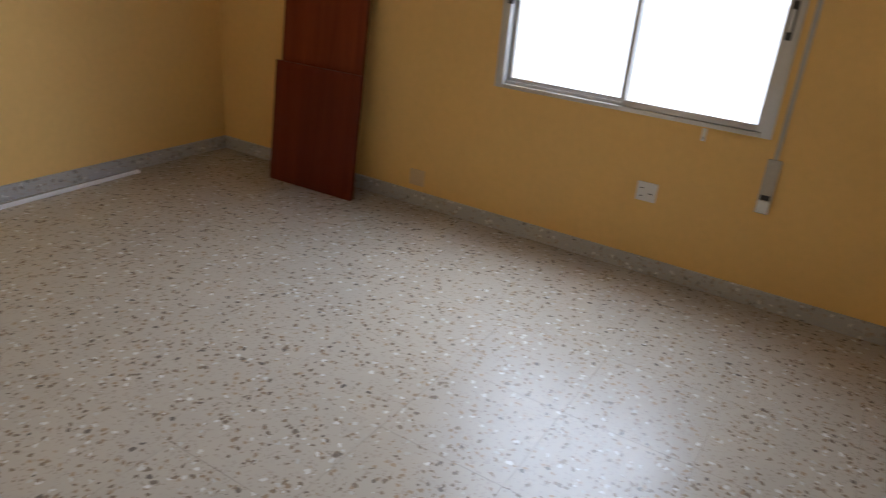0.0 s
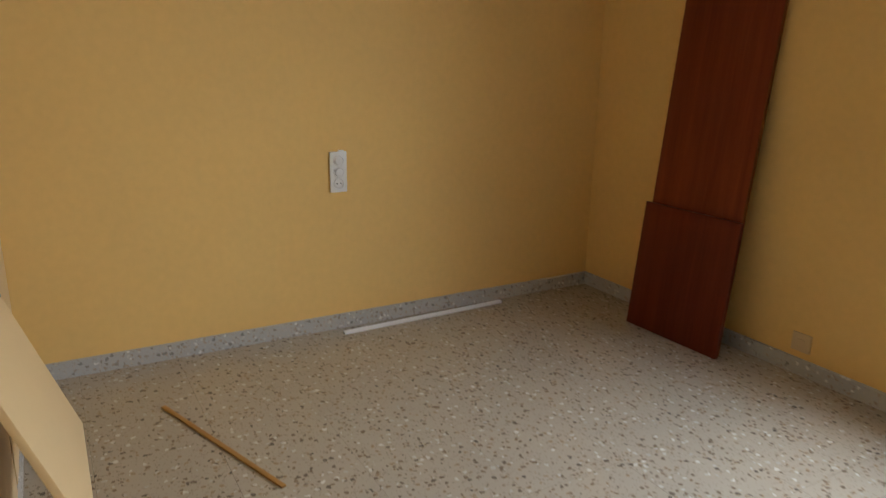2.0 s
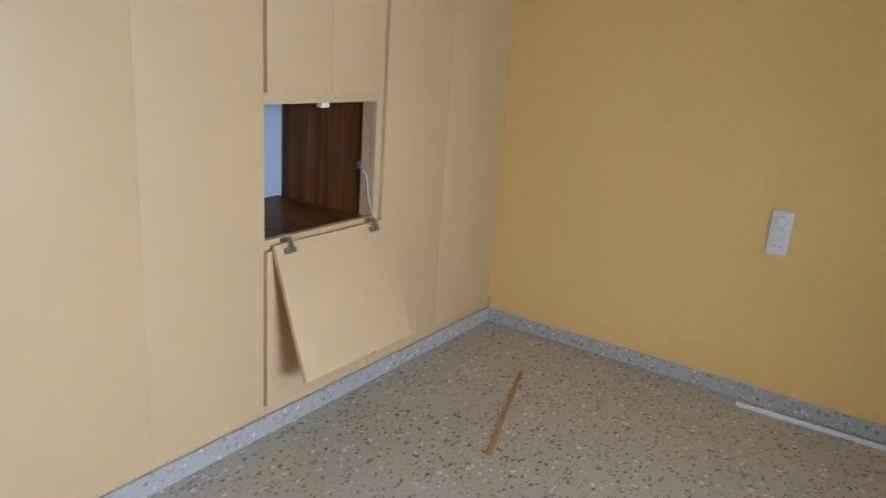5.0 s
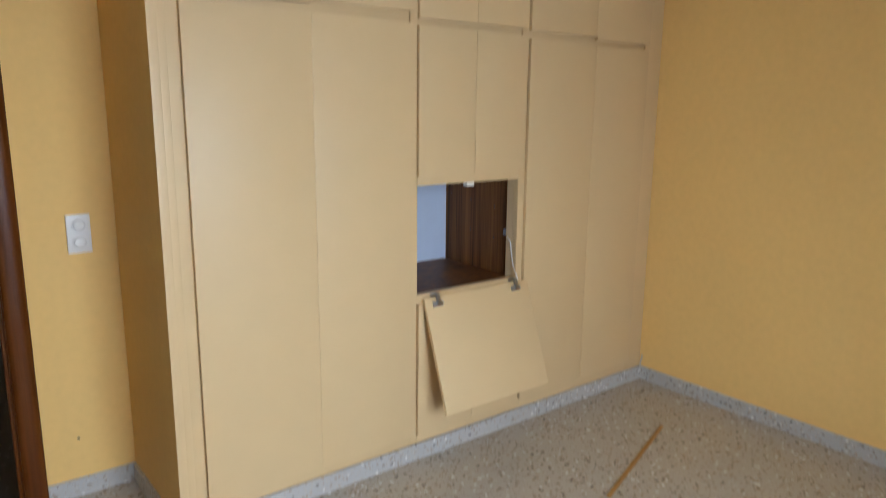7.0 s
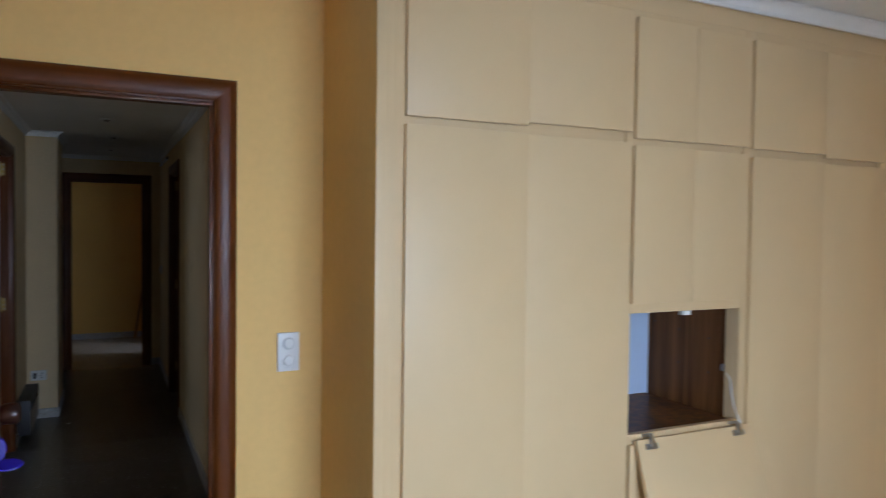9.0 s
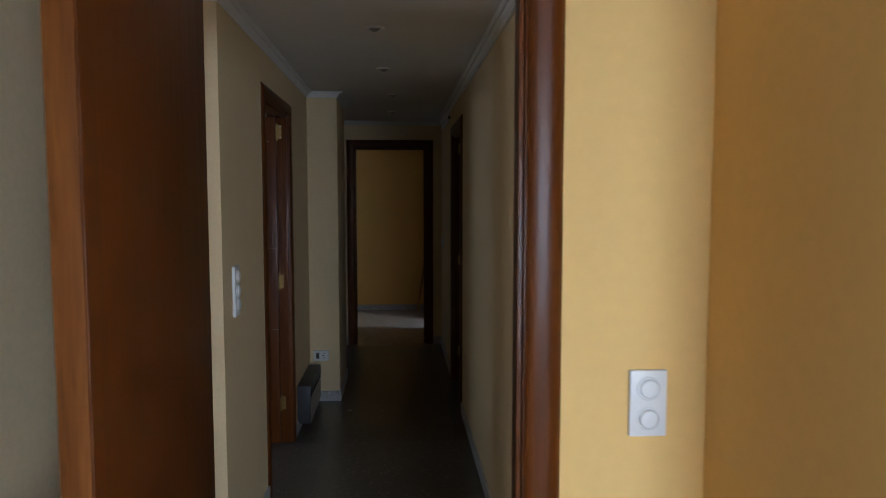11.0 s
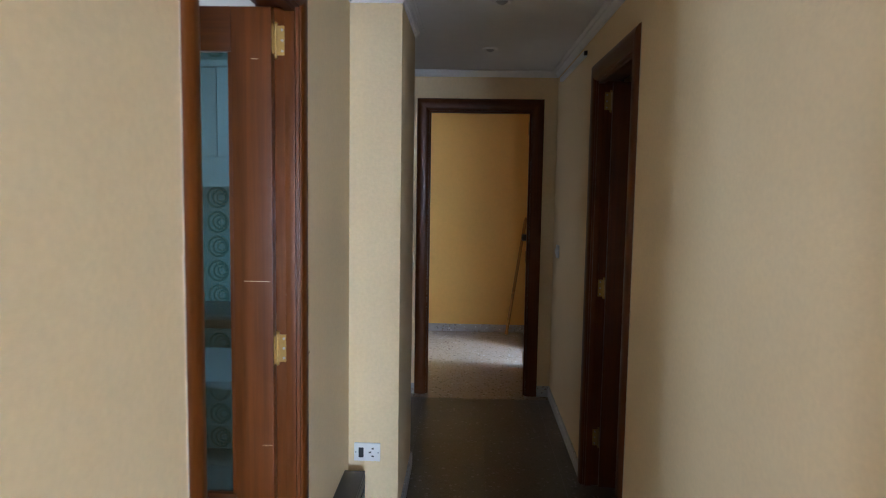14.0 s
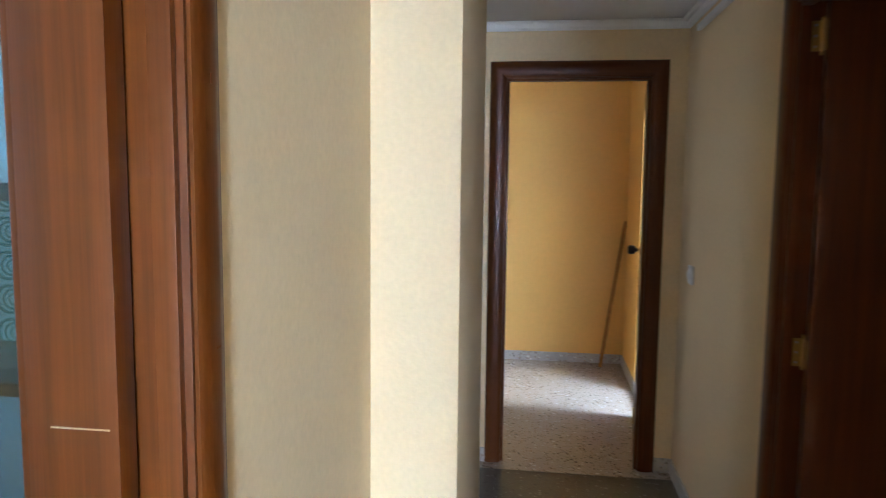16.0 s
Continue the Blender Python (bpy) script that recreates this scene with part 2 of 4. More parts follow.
STRIPWOOD = veneer("varnished_lath", (0.30, 0.15, 0.04), (0.46, 0.25, 0.08), 0.45, (2, 30, 30), 0.1)
LINING = veneer("striped_brown_veneer", (0.045, 0.016, 0.005), (0.25, 0.100, 0.028), 0.4, (22, 22, 0.5), 0.2)
PLASTIC = material("white_plastic", (0.80, 0.79, 0.78), 0.35)
BLUEWHITE = material("pale_blue_lining", (0.62, 0.70, 0.88), 0.6, grain=(10, 0.03, ONE))
BLACK = material("black_plastic", (0.015, 0.015, 0.017), 0.4)
ALU = material("satin_aluminium", (0.62, 0.61, 0.60), 0.38, 0.85, grain=(60, 0.05, ONE))
STEEL = material("grey_steel", (0.40, 0.40, 0.42), 0.32, 1.0)
BRASS = material("brass", (0.38, 0.25, 0.085), 0.38, 1.0, grain=(80, 0.12, ONE))
HEATER = material("dark_grey_enamel", (0.035, 0.033, 0.037), 0.45, 0.3, grain=(30, 0.1, ONE))
HEATERPALE = material("grey_beige_enamel", (0.45, 0.38, 0.30), 0.5, 0.1, grain=(30, 0.06, ONE))
PURPLE = material("blue_purple_plastic", (0.022, 0.012, 0.30), 0.35)
ROD = material("white_lacquered_strip", (0.86, 0.85, 0.86), 0.3)
STRAP = material("grey_webbing", (0.50, 0.46, 0.40), 0.8, grain=(200, 0.15, ONE))
KWHITE = material("white_kitchen_laminate", (0.78, 0.80, 0.80), 0.35, grain=(8, 0.02, ONE))
# The white laminate again, its dimness low in the kitchen put into the grey.
KDIM = material("dimmed_white_laminate", (0.42, 0.45, 0.47), 0.45, grain=(8, 0.05, ONE))
KTOP = material("brown_worktop", (0.13, 0.10, 0.085), 0.12, grain=(90, 0.25, ONE))
KTILE = ringed_tile("green_ringed_glaze")
GLASS = clear_glass("clear_glass", (1, 1, 1))
# Bluish pane, its tint set extra dark to dim the kitchen behind it.
KGLASS = clear_glass("dimming_bluish_glass", (0.125, 0.22, 0.255))
CHIPPED = material("raw_plaster_edge", (0.62, 0.53, 0.41), 0.95, grain=(60, 0.15, ONE), bump=(90, 0.8, 0.006, ONE))


# ---- helpers for building ----
PLACE, MIRRORED = {}, set()


def thing(name, m, label, category, group="", kind=""):
    ob = new(name)
    ob.matrix_world = m
    PLACE[ob] = m
    return tagged(ob, label, category, group, kind)


def box(bm, x0, y0, z0, x1, y1, z1, bevel=0.0):
    m = Matrix.Translation(((x0 + x1) / 2, (y0 + y1) / 2, (z0 + z1) / 2)) @ Matrix.Diagonal((abs(x1 - x0), abs(y1 - y0), abs(z1 - z0), 1))
    made = bmesh.ops.create_cube(bm, size=1, matrix=m)["verts"]
    if bevel:
        edges = {e for v in made for e in v.link_edges}
        bmesh.ops.bevel(bm, geom=list(edges), offset=bevel, segments=2, affect="EDGES", profile=0.6)
    return bm


def block(*corners, bevel=0.0):
    return box(bmesh.new(), *corners, bevel=bevel)


def rod(bm, a, b, r, r2=None, seg=20):
    a, b = Vector(a), Vector(b)
    turn = (b - a).to_track_quat("Z", "Y").to_matrix().to_4x4()
    bmesh.ops.create_cone(bm, cap_ends=True, segments=seg, radius1=r, radius2=r if r2 is None else r2, depth=(b - a).length,
                          matrix=Matrix.Translation((a + b) / 2) @ turn)
    return bm


def lathe(bm, profile, m, seg=28):
    """profile: (radius, height) pairs, turned round the z axis of m."""
    rings = []
    for r, h in profile:
        rings.append([bm.verts.new(m @ Vector((r * math.cos(2 * math.pi * i / seg), r * math.sin(2 * math.pi * i / seg), h))) for i in range(seg)])
    for lo, hi in zip(rings, rings[1:]):
        for i in range(seg):
            bm.faces.new((lo[i], lo[(i + 1) % seg], hi[(i + 1) % seg], hi[i]))
    bm.faces.new(rings[-1])
    bm.faces.new(list(reversed(rings[0])))
    return bm


def sweep(bm, profile, path, closed_profile=True):
    """profile: (u, v) pairs; path: rows of (origin, u axis, v axis), the sections of a moulding with mitred ends."""
    rings = [[bm.verts.new(Vector(o) + Vector(u) * a + Vector(v) * b) for a, b in profile] for o, u, v in path]
    n = len(profile)
    for lo, hi in zip(rings, rings[1:]):
        for i in range(n):
            bm.faces.new((lo[i], lo[(i + 1) % n], hi[(i + 1) % n], hi[i]))
    bm.faces.new(list(reversed(rings[0])))
    bm.faces.new(rings[-1])
    bmesh.ops.recalc_face_normals(bm, faces=bm.faces)
    return bm


def smooth(mesh, degrees=35):
    for p in mesh.polygons:
        p.use_smooth = True
    mesh.set_sharp_from_angle(angle=radians(degrees))


def part(name, bm, mat, parent, label="", local=False):
    if not local:
        bm.transform(PLACE[parent].inverted())
    if parent in MIRRORED:
        bm.transform(Matrix.Diagonal((1, -1, 1, 1)))
        bmesh.ops.reverse_faces(bm, faces=bm.faces)
    mesh = bpy.data.meshes.new(name)
    bm.to_mesh(mesh)
    bm.free()
    mesh.materials.append(mat)
    smooth(mesh)
    ob = new(name, mesh)
    ob.parent = parent
    if parent in MIRRORED:
        MIRRORED.add(ob)
    PLACE[ob] = PLACE[parent]
    return tagged(ob, label)


def setting(name, bm, mat, label, category):
    mesh = bpy.data.meshes.new(name)
    bm.to_mesh(mesh)
    bm.free()
    mesh.materials.append(mat)
    smooth(mesh)
    ob = new(name, mesh)
    PLACE[ob] = Matrix.Identity(4)
    return tagged(ob, label, category, "", "structure")


def pierced(spans, height, holes, place):
    """One closed shell for a wall with holes: spans are its two ends along, holes (from, to, low, high); place turns (along, depth 0 or 1, z) into a point."""
    us = sorted({*spans, *(h[0] for h in holes), *(h[1] for h in holes)})
    zs = sorted({0.0, height, *(h[2] for h in holes), *(h[3] for h in holes)})
    bm, made = bmesh.new(), {}

    def vert(i, d, k):
        if (i, d, k) not in made:
            made[i, d, k] = bm.verts.new(place(us[i], d, zs[k]))
        return made[i, d, k]

    def full(i, k):
        if not (0 <= i < len(us) - 1 and 0 <= k < len(zs) - 1):
            return False
        u, z = (us[i] + us[i + 1]) / 2, (zs[k] + zs[k + 1]) / 2
        return not any(a < u < b and lo < z < hi for a, b, lo, hi in holes)

    for i in range(len(us) - 1):
        for k in range(len(zs) - 1):
            if not full(i, k):
                continue
            for d in (0, 1):
                bm.faces.new((vert(i, d, k), vert(i + 1, d, k), vert(i + 1, d, k + 1), vert(i, d, k + 1)))
            for (ni, nk), ((i0, k0), (i1, k1)) in (((i - 1, k), ((i, k), (i, k + 1))), ((i + 1, k), ((i + 1, k), (i + 1, k + 1))),
                                                   ((i, k - 1), ((i, k), (i + 1, k))), ((i, k + 1), ((i, k + 1), (i + 1, k + 1)))):
                if not full(ni, nk):
                    bm.faces.new((vert(i0, 0, k0), vert(i1, 0, k1), vert(i1, 1, k1), vert(i0, 1, k0)))
    bmesh.ops.recalc_face_normals(bm, faces=bm.faces)
    return bm


def wall_x(name, x0, x1, y0, y1, h, mat, label, holes=()):
    """A wall that runs along y, with holes (y0, y1, z0, z1)."""
    return setting(name, pierced((y0, y1), h, holes, lambda u, d, z: ((x0, x1)[d], u, z)), mat, label, "wall")


def wall_y(name, y0, y1, x0, x1, h, mat, label, holes=()):
    """A wall that runs along x, with holes (x0, x1, z0, z1)."""
    return setting(name, pierced((x0, x1), h, holes, lambda u, d, z: (u, (y0, y1)[d], z)), mat, label, "wall")


# ---- structure ----
CEIL, HALL, FAR = 2.53, 2.293, 2.42
XA, YB, XW, XR, XL = 3.46, -3.59, -0.49, 0.53, -0.58
CLEAR, TOP = 0.355, 2.015      # half the clear width and the height of the doorways

wall_x("wall_east", XA, XA + 0.15, YB - 0.2, 0.14, CEIL + 0.1, PAINT, "ochre painted bedroom wall with fine texture")
wall_y("wall_south", YB - 0.2, YB, XW - 0.15, XA, CEIL + 0.1, PAINT, "ochre painted wall round the window", [(0.415, 1.632, 0.692, 2.02)])
wall_x("wall_west", XW - 0.15, XW, YB, 0.0, CEIL + 0.1, PAPER, "beige textured wall behind the open door")
wall_y("wall_north", 0.0, 0.14, XW - 2.5, XA, CEIL + 0.1, PAINT, "ochre painted wall with the bedroom doorway", [(-CLEAR - 0.02, CLEAR + 0.02, 0, TOP + 0.02)])
setting("beam", block(XW, -0.262, 2.455, 0.77, -0.001, CEIL + 0.05), PAINT, "ochre painted beam over the doorway", "beam")
setting("wardrobe_side_wall", block(0.77, -0.605, 0, 0.80, -0.001, CEIL + 0.04, bevel=0.003), PAINT, "ochre painted partition beside the wardrobe", "wall")
setting("trim_partition_edge", block(0.769, -0.6085, 0, 0.8005, -0.6052, CEIL - 0.06, bevel=0.001), CREAM, "cream painted front edge of the partition", "trim")
setting("ceiling_bedroom", block(XW - 0.1, YB - 0.1, CEIL, XA + 0.1, 0.1, CEIL + 0.08), WHITE, "white painted bedroom ceiling", "ceiling")

wall_x("wall_corridor_east", XR, XR + 0.12, 0.14, 8.0, 2.6, PAPER, "beige textured corridor wall with a doorway", [(3.42, 4.24, 0, TOP + 0.02), (6.40, 7.11, 0.06, 2.12)])
wall_x("wall_corridor_west", XL - 0.12, XL, 1.17, 5.70, 2.6, PAPER, "beige textured corridor wall with the kitchen doorway", [(2.03, 2.85, 0, TOP + 0.02), (4.84, 5.44, 0, TOP)])
wall_y("wall_hall", 1.17, 1.29, -3.0, XL - 0.12, 2.6, PAPER, "beige textured wall of the side hall")
wall_x("wall_hall_west", -3.04, -2.90, 0.14, 1.17, 2.6, PAPER, "beige wall with the side hall window", [(0.20, 0.92, 0.95, 2.05)])
wall_x("wall_lobby_west", -2.04, -1.90, 4.70, 5.70, 2.6, PAPER, "beige wall with the lobby window", [(4.90, 5.50, 1.0, 2.05)])
setting("pillar", block(XL, 3.71, 0, -0.362, 4.40, HALL + 0.1, bevel=0.004), PAPER, "beige textured pillar in the corridor", "pillar")
wall_y("wall_corridor_north", 5.70, 5.84, -2.9, XR, 2.6, PAPER, "beige textured wall with the far doorway", [(-CLEAR - 0.02, CLEAR + 0.02, 0, TOP + 0.02)])
setting("ceiling_corridor", block(-3.0, 0.07, HALL, XR + 0.06, 5.77, HALL + 0.08), WHITE, "white painted corridor ceiling", "ceiling")

wall_y("wall_far_north", 7.87, 8.0, -2.9, XR, 2.6, FARPAINT, "golden yellow painted far room wall")
wall_x("wall_far_west", -2.84, -2.70, 5.84, 7.87, 2.6, FARPAINT, "golden yellow painted far room wall")
wall_x("wall_far_east", XR - 0.006, XR - 0.001, 5.842, 7.868, 2.6, FARPAINT, "golden yellow wall with the far window", [(6.40, 7.11, 0.06, 2.12)])
setting("ceiling_far", block(-2.8, 5.78, FAR, XR + 0.06, 7.95, FAR + 0.08), WHITE, "white far room ceiling", "ceiling")

wall_y("wall_kitchen_north", 4.57, 4.70, -3.1, XL - 0.12, 2.6, KWHITE, "kitchen wall behind the tiles")
wall_x("wall_kitchen_west", -3.15, -3.0, 1.29, 4.70, 2.6, KWHITE, "white kitchen wall with a window", [(2.35, 3.35, 1.05, 2.15)])
setting("wall_kitchen_lining", block(XL - 0.126, 1.292, 0, XL - 0.122, 2.04, 2.5), KWHITE, "white kitchen wall beside the door", "wall")
setting("ceiling_kitchen", block(-3.1, 1.2, 2.5, XL - 0.05, 4.65, 2.58), WHITE, "white kitchen ceiling", "ceiling")

wall_x("wall_side_room", 2.2, 2.3, 2.6, 5.0, 2.6, PAPER, "beige wall of the unlit side room")
wall_y("wall_side_south", 2.5, 2.6, XR + 0.12, 2.3, 2.6, PAPER, "beige wall of the unlit side room")
wall_y("wall_side_north", 5.0, 5.1, XR + 0.12, 2.3, 2.6, PAPER, "beige wall of the unlit side room")
setting("ceiling_side", block(XR + 0.05, 2.5, 2.45, 2.35, 5.1, 2.53), WHITE, "white ceiling of the side room", "ceiling")

setting("ground", block(-60, -60, -0.4, 60, 60, -0.2), SCREED, "grey ground outside the building", "ground")
floor = setting("floor", block(-3.1, YB - 0.15, -0.2, XA + 0.1, 8.0, -0.003), SCREED, "brown-grey terrazzo tiled floor", "floor")


# ---- skirting and ceiling mouldings ----
def skirting(name, a, b, side, label="grey speckled terrazzo skirting board"):
    """A skirting from a to b; side: the way into the room."""
    (x0, y0), (x1, y1), (sx, sy) = a, b, side
    t, h = 0.011, 0.075
    bm = bmesh.new()
    prof = [(0, 0), (t, 0), (t, h - 0.004), (t - 0.004, h), (0, h)]
    sweep(bm, prof, [((x0, y0, 0.0), (sx, sy, 0), (0, 0, 1)), ((x1, y1, 0.0), (sx, sy, 0), (0, 0, 1))])
    return setting(name, bm, SKIRTSTONE, label, "skirting")


skirting("baseboard_east", (XA, YB), (XA, -0.585), (-1, 0))
skirting("baseboard_south", (XW, YB), (XA - 0.011, YB), (0, 1))
skirting("baseboard_wardrobe", (0.80, -0.584), (XA - 0.011, -0.584), (0, -1))
skirting("baseboard_north", (CLEAR + 0.085, 0), (0.77, 0), (0, -1))
skirting("baseboard_partition", (0.77, 0.0), (0.77, -0.605), (-1, 0))
skirting("baseboard_corridor_east", (XR, 0.14), (XR, 3.35), (-1, 0))
skirting("baseboard_corridor_east_far", (XR, 4.31), (XR, 5.70), (-1, 0))
skirting("baseboard_corridor_west", (XL, 1.17), (XL, 1.98), (1, 0))
skirting("baseboard_corridor_west_far", (XL, 2.905), (XL, 3.71), (1, 0))
skirting("baseboard_hall", (-2.90, 1.17), (XL, 1.17), (0, -1))
skirting("baseboard_pillar", (XL + 0.011, 3.71), (-0.362, 3.71), (0, -1))
skirting("baseboard_pillar_side", (-0.362, 3.699), (-0.362, 4.40), (1, 0))
skirting("baseboard_north_left", (-0.58, 5.70), (-0.44, 5.70), (0, -1))
skirting("baseboard_north_right", (0.44, 5.70), (XR, 5.70), (0, -1))
skirting("baseboard_far", (-2.7, 7.87), (XR - 0.006, 7.87), (0, -1))
skirting("baseboard_far_east", (XR - 0.006, 5.84), (XR - 0.006, 7.859), (-1, 0))


def cornice(name, a, b, side, z, cut=(0, 0), h=0.055, d=0.050):
    """A small plaster cornice under a ceiling; cut: how far each end runs on for the mitre, per depth."""
    (x0, y0), (x1, y1), (sx, sy) = a, b, side
    along = Vector((x1 - x0, y1 - y0, 0)).normalized()
    prof = [(0, 0), (0, -h), (0.006, -h), (0.010, -h + 0.010), (0.014, -h + 0.012), (0.022, -h + 0.030), (d - 0.012, -0.014), (d - 0.008, -0.010), (d, -0.008), (d, 0)]
    u0, u1 = Vector((sx, sy, 0)) + along * cut[0], Vector((sx, sy, 0)) - along * cut[1]
    bm = sweep(bmesh.new(), prof, [((x0, y0, z - 0.004), u0, (0, 0, 1)), ((x1, y1, z - 0.004), u1, (0, 0, 1))])
    return setting(name, bm, PLASTER, "white plaster cornice under the ceiling", "cornice")


cornice("trim_cornice_east", (XA, YB), (XA, -0.60), (-1, 0), CEIL, (1, 1))
cornice("trim_cornice_south", (XW, YB), (XA, YB), (0, 1), CEIL, (1, 1))
cornice("trim_cornice_wardrobe", (0.77, -0.60), (XA, -0.60), (0, -1), CEIL, (-1, 1))
cornice("trim_cornice_partition", (0.77, -0.262), (0.77, -0.60), (-1, 0), CEIL, (1, -1))
cornice("trim_cornice_beam", (XW, -0.262), (0.77, -0.262), (0, -1), CEIL, (1, 1))
cornice("trim_cornice_corridor_east", (XR, 0.14), (XR, 5.70), (-1, 0), HALL, (1, 1), 0.042, 0.045)
cornice("trim_cornice_corridor_west", (XL, 1.17), (XL, 3.71), (1, 0), HALL, (-1, 1), 0.042, 0.045)
cornice("trim_cornice_pillar", (XL, 3.71), (-0.362, 3.71), (0, -1), HALL, (1, -1), 0.042, 0.045)
cornice("trim_cornice_pillar_side", (-0.362, 3.71), (-0.362, 4.40), (1, 0), HALL, (-1, -1), 0.042, 0.045)
cornice("trim_cornice_north", (XL, 5.70), (XR, 5.70), (0, -1), HALL, (1, 1), 0.042, 0.045)
cornice("trim_cornice_hall", (-2.90, 1.17), (XL, 1.17), (0, -1), HALL, (1, -1), 0.042, 0.045)


# ---- doorways ----
CASING = [(0, 0), (0, 0.006), (0.006, 0.011), (0.020, 0.015), (0.045, 0.017), (0.064, 0.014), (0.076, 0.007), (0.080, 0.0)]


def doorway(name, m, depth, label, width=2 * CLEAR, slim=1.0):
    """A lined doorway in local axes: x across, y into the wall from its face at 0 to depth, opening centred on x = 0."""
    th = thing(name, m, label, "door frame", "", "structure")
    w = width / 2
    for side in (-1, 1):
        part("jamb", block(side * w, 0.0, 0, side * (w + 0.02), depth, TOP + 0.02, bevel=0.0015), MAHOGANY, th, local=True)
        part("stop", block(side * (w - 0.012), depth * 0.08, 0, side * w, depth * 0.08 + 0.03, TOP - 0.012, bevel=0.002), MAHOGANY, th, local=True)
    part("head", block(-w, 0.0, TOP, w, depth, TOP + 0.02, bevel=0.0015), MAHOGANY_X, th, local=True)
    part("head_stop", block(-w, depth * 0.08, TOP - 0.012, w, depth * 0.08 + 0.03, TOP, bevel=0.002), MAHOGANY_X, th, local=True)
    prof = [(a * slim, b * slim) for a, b in CASING]
    for face in (-1, 1):
        y = -0.0005 if face < 0 else depth + 0.0005
        out = Vector((0, face, 0))
        for side in (-1, 1):
            bm = sweep(bmesh.new(), prof, [((side * (w + 0.005), y, 0), (side, 0, 0), out), ((side * (w + 0.005), y, TOP + 0.005), (side, 0, 1), out)])
            part("casing", bm, MAHOGANY, th, local=True)
        bm = sweep(bmesh.new(), prof, [((-w - 0.005, y, TOP + 0.005), (-1, 0, 1), out), ((w + 0.005, y, TOP + 0.005), (1, 0, 1), out)])
        part("head_casing", bm, MAHOGANY_X, th, local=True)
    return th


doorway("door_1", pose(0, 0, 0), 0.14, "polished red-brown wooden frame of the bedroom doorway")
doorway("door_2", pose(XL, 2.44, 0, 0, 0, 90), 0.12, "dark red-brown wooden frame of the kitchen doorway", 0.78, 0.85)
doorway("door_3", pose(XR, 3.83, 0, 0, 0, -90), 0.12, "dark red-brown wooden frame of the side room doorway", 0.78)
doorway("door_4", pose(0, 5.70, 0), 0.14, "dark brown wooden frame of the far doorway")


def jamb_hinge(parent, x, y, z):
    """The plate and knuckle of a hinge on a jamb's inner face."""
    plate_ob = part("hinge", block(x - 0.003, y, z - 0.045, x - 0.0003, y + 0.034, z + 0.045, bevel=0.0008), BRASS, parent, "worn brass hinge", local=True)
    part("knuckle", rod(bmesh.new(), (x - 0.005, y + 0.037, z - 0.045), (x - 0.005, y + 0.037, z + 0.045), 0.005, seg=12), BRASS, plate_ob, local=True)


for z in (0.25, 0.99, 1.91):
    jamb_hinge(bpy.data.objects["door_4"], CLEAR, 0.095, z)


def hinge(parent, z):
    """A brass butt hinge at the leaf's corner: one plate on the jamb, one on the leaf's edge."""
    bm = rod(bmesh.new(), (-0.001, -0.004, z - 0.045), (-0.001, -0.004, z + 0.045), 0.005, seg=12)
    for k in (-0.048, 0.048):
        bmesh.ops.create_uvsphere(bm, u_segments=10, v_segments=6, radius=0.006, matrix=Matrix.Translation((-0.001, -0.004, z + k)))
    hg = part("hinge", bm, BRASS, parent, "worn brass hinge", local=True)
    part("hinge_plate", block(-0.034, -0.005, z - 0.042, -0.003, -0.0025, z + 0.042), BRASS, hg, local=True)
    part("hinge_plate", block(-0.0005, 0.0, z - 0.042, 0.0015, 0.030, z + 0.042), BRASS, hg, local=True)
    for k in (-0.03, 0, 0.03):
        part("screw", rod(bmesh.new(), (-0.02, -0.003, z + k), (-0.02, -0.0012, z + k), 0.004, seg=10), STEEL, hg, local=True)
    return hg


def knob(parent, x, z, side, mat=KNOBWOOD, y0=0.0):
    """A turned knob on a leaf whose face is at y = y0; side: the way it sticks out."""
    m = Matrix.Translation((x, y0, z)) @ Matrix.Rotation(radians(-90 * side), 4, "X")
    ob = part("knob", lathe(bmesh.new(), [(0.010, 0.018), (0.012, 0.026), (0.022, 0.030), (0.026, 0.038), (0.028, 0.062), (0.025, 0.070), (0.018, 0.073)], m), mat, parent, "turned dark wooden knob", local=True)
    part("rosette", lathe(bmesh.new(), [(0.022, 0.0), (0.022, 0.003), (0.016, 0.006), (0.009, 0.008), (0.008, 0.020)], m), BRASS, ob, "brass rosette", local=True)
    return ob


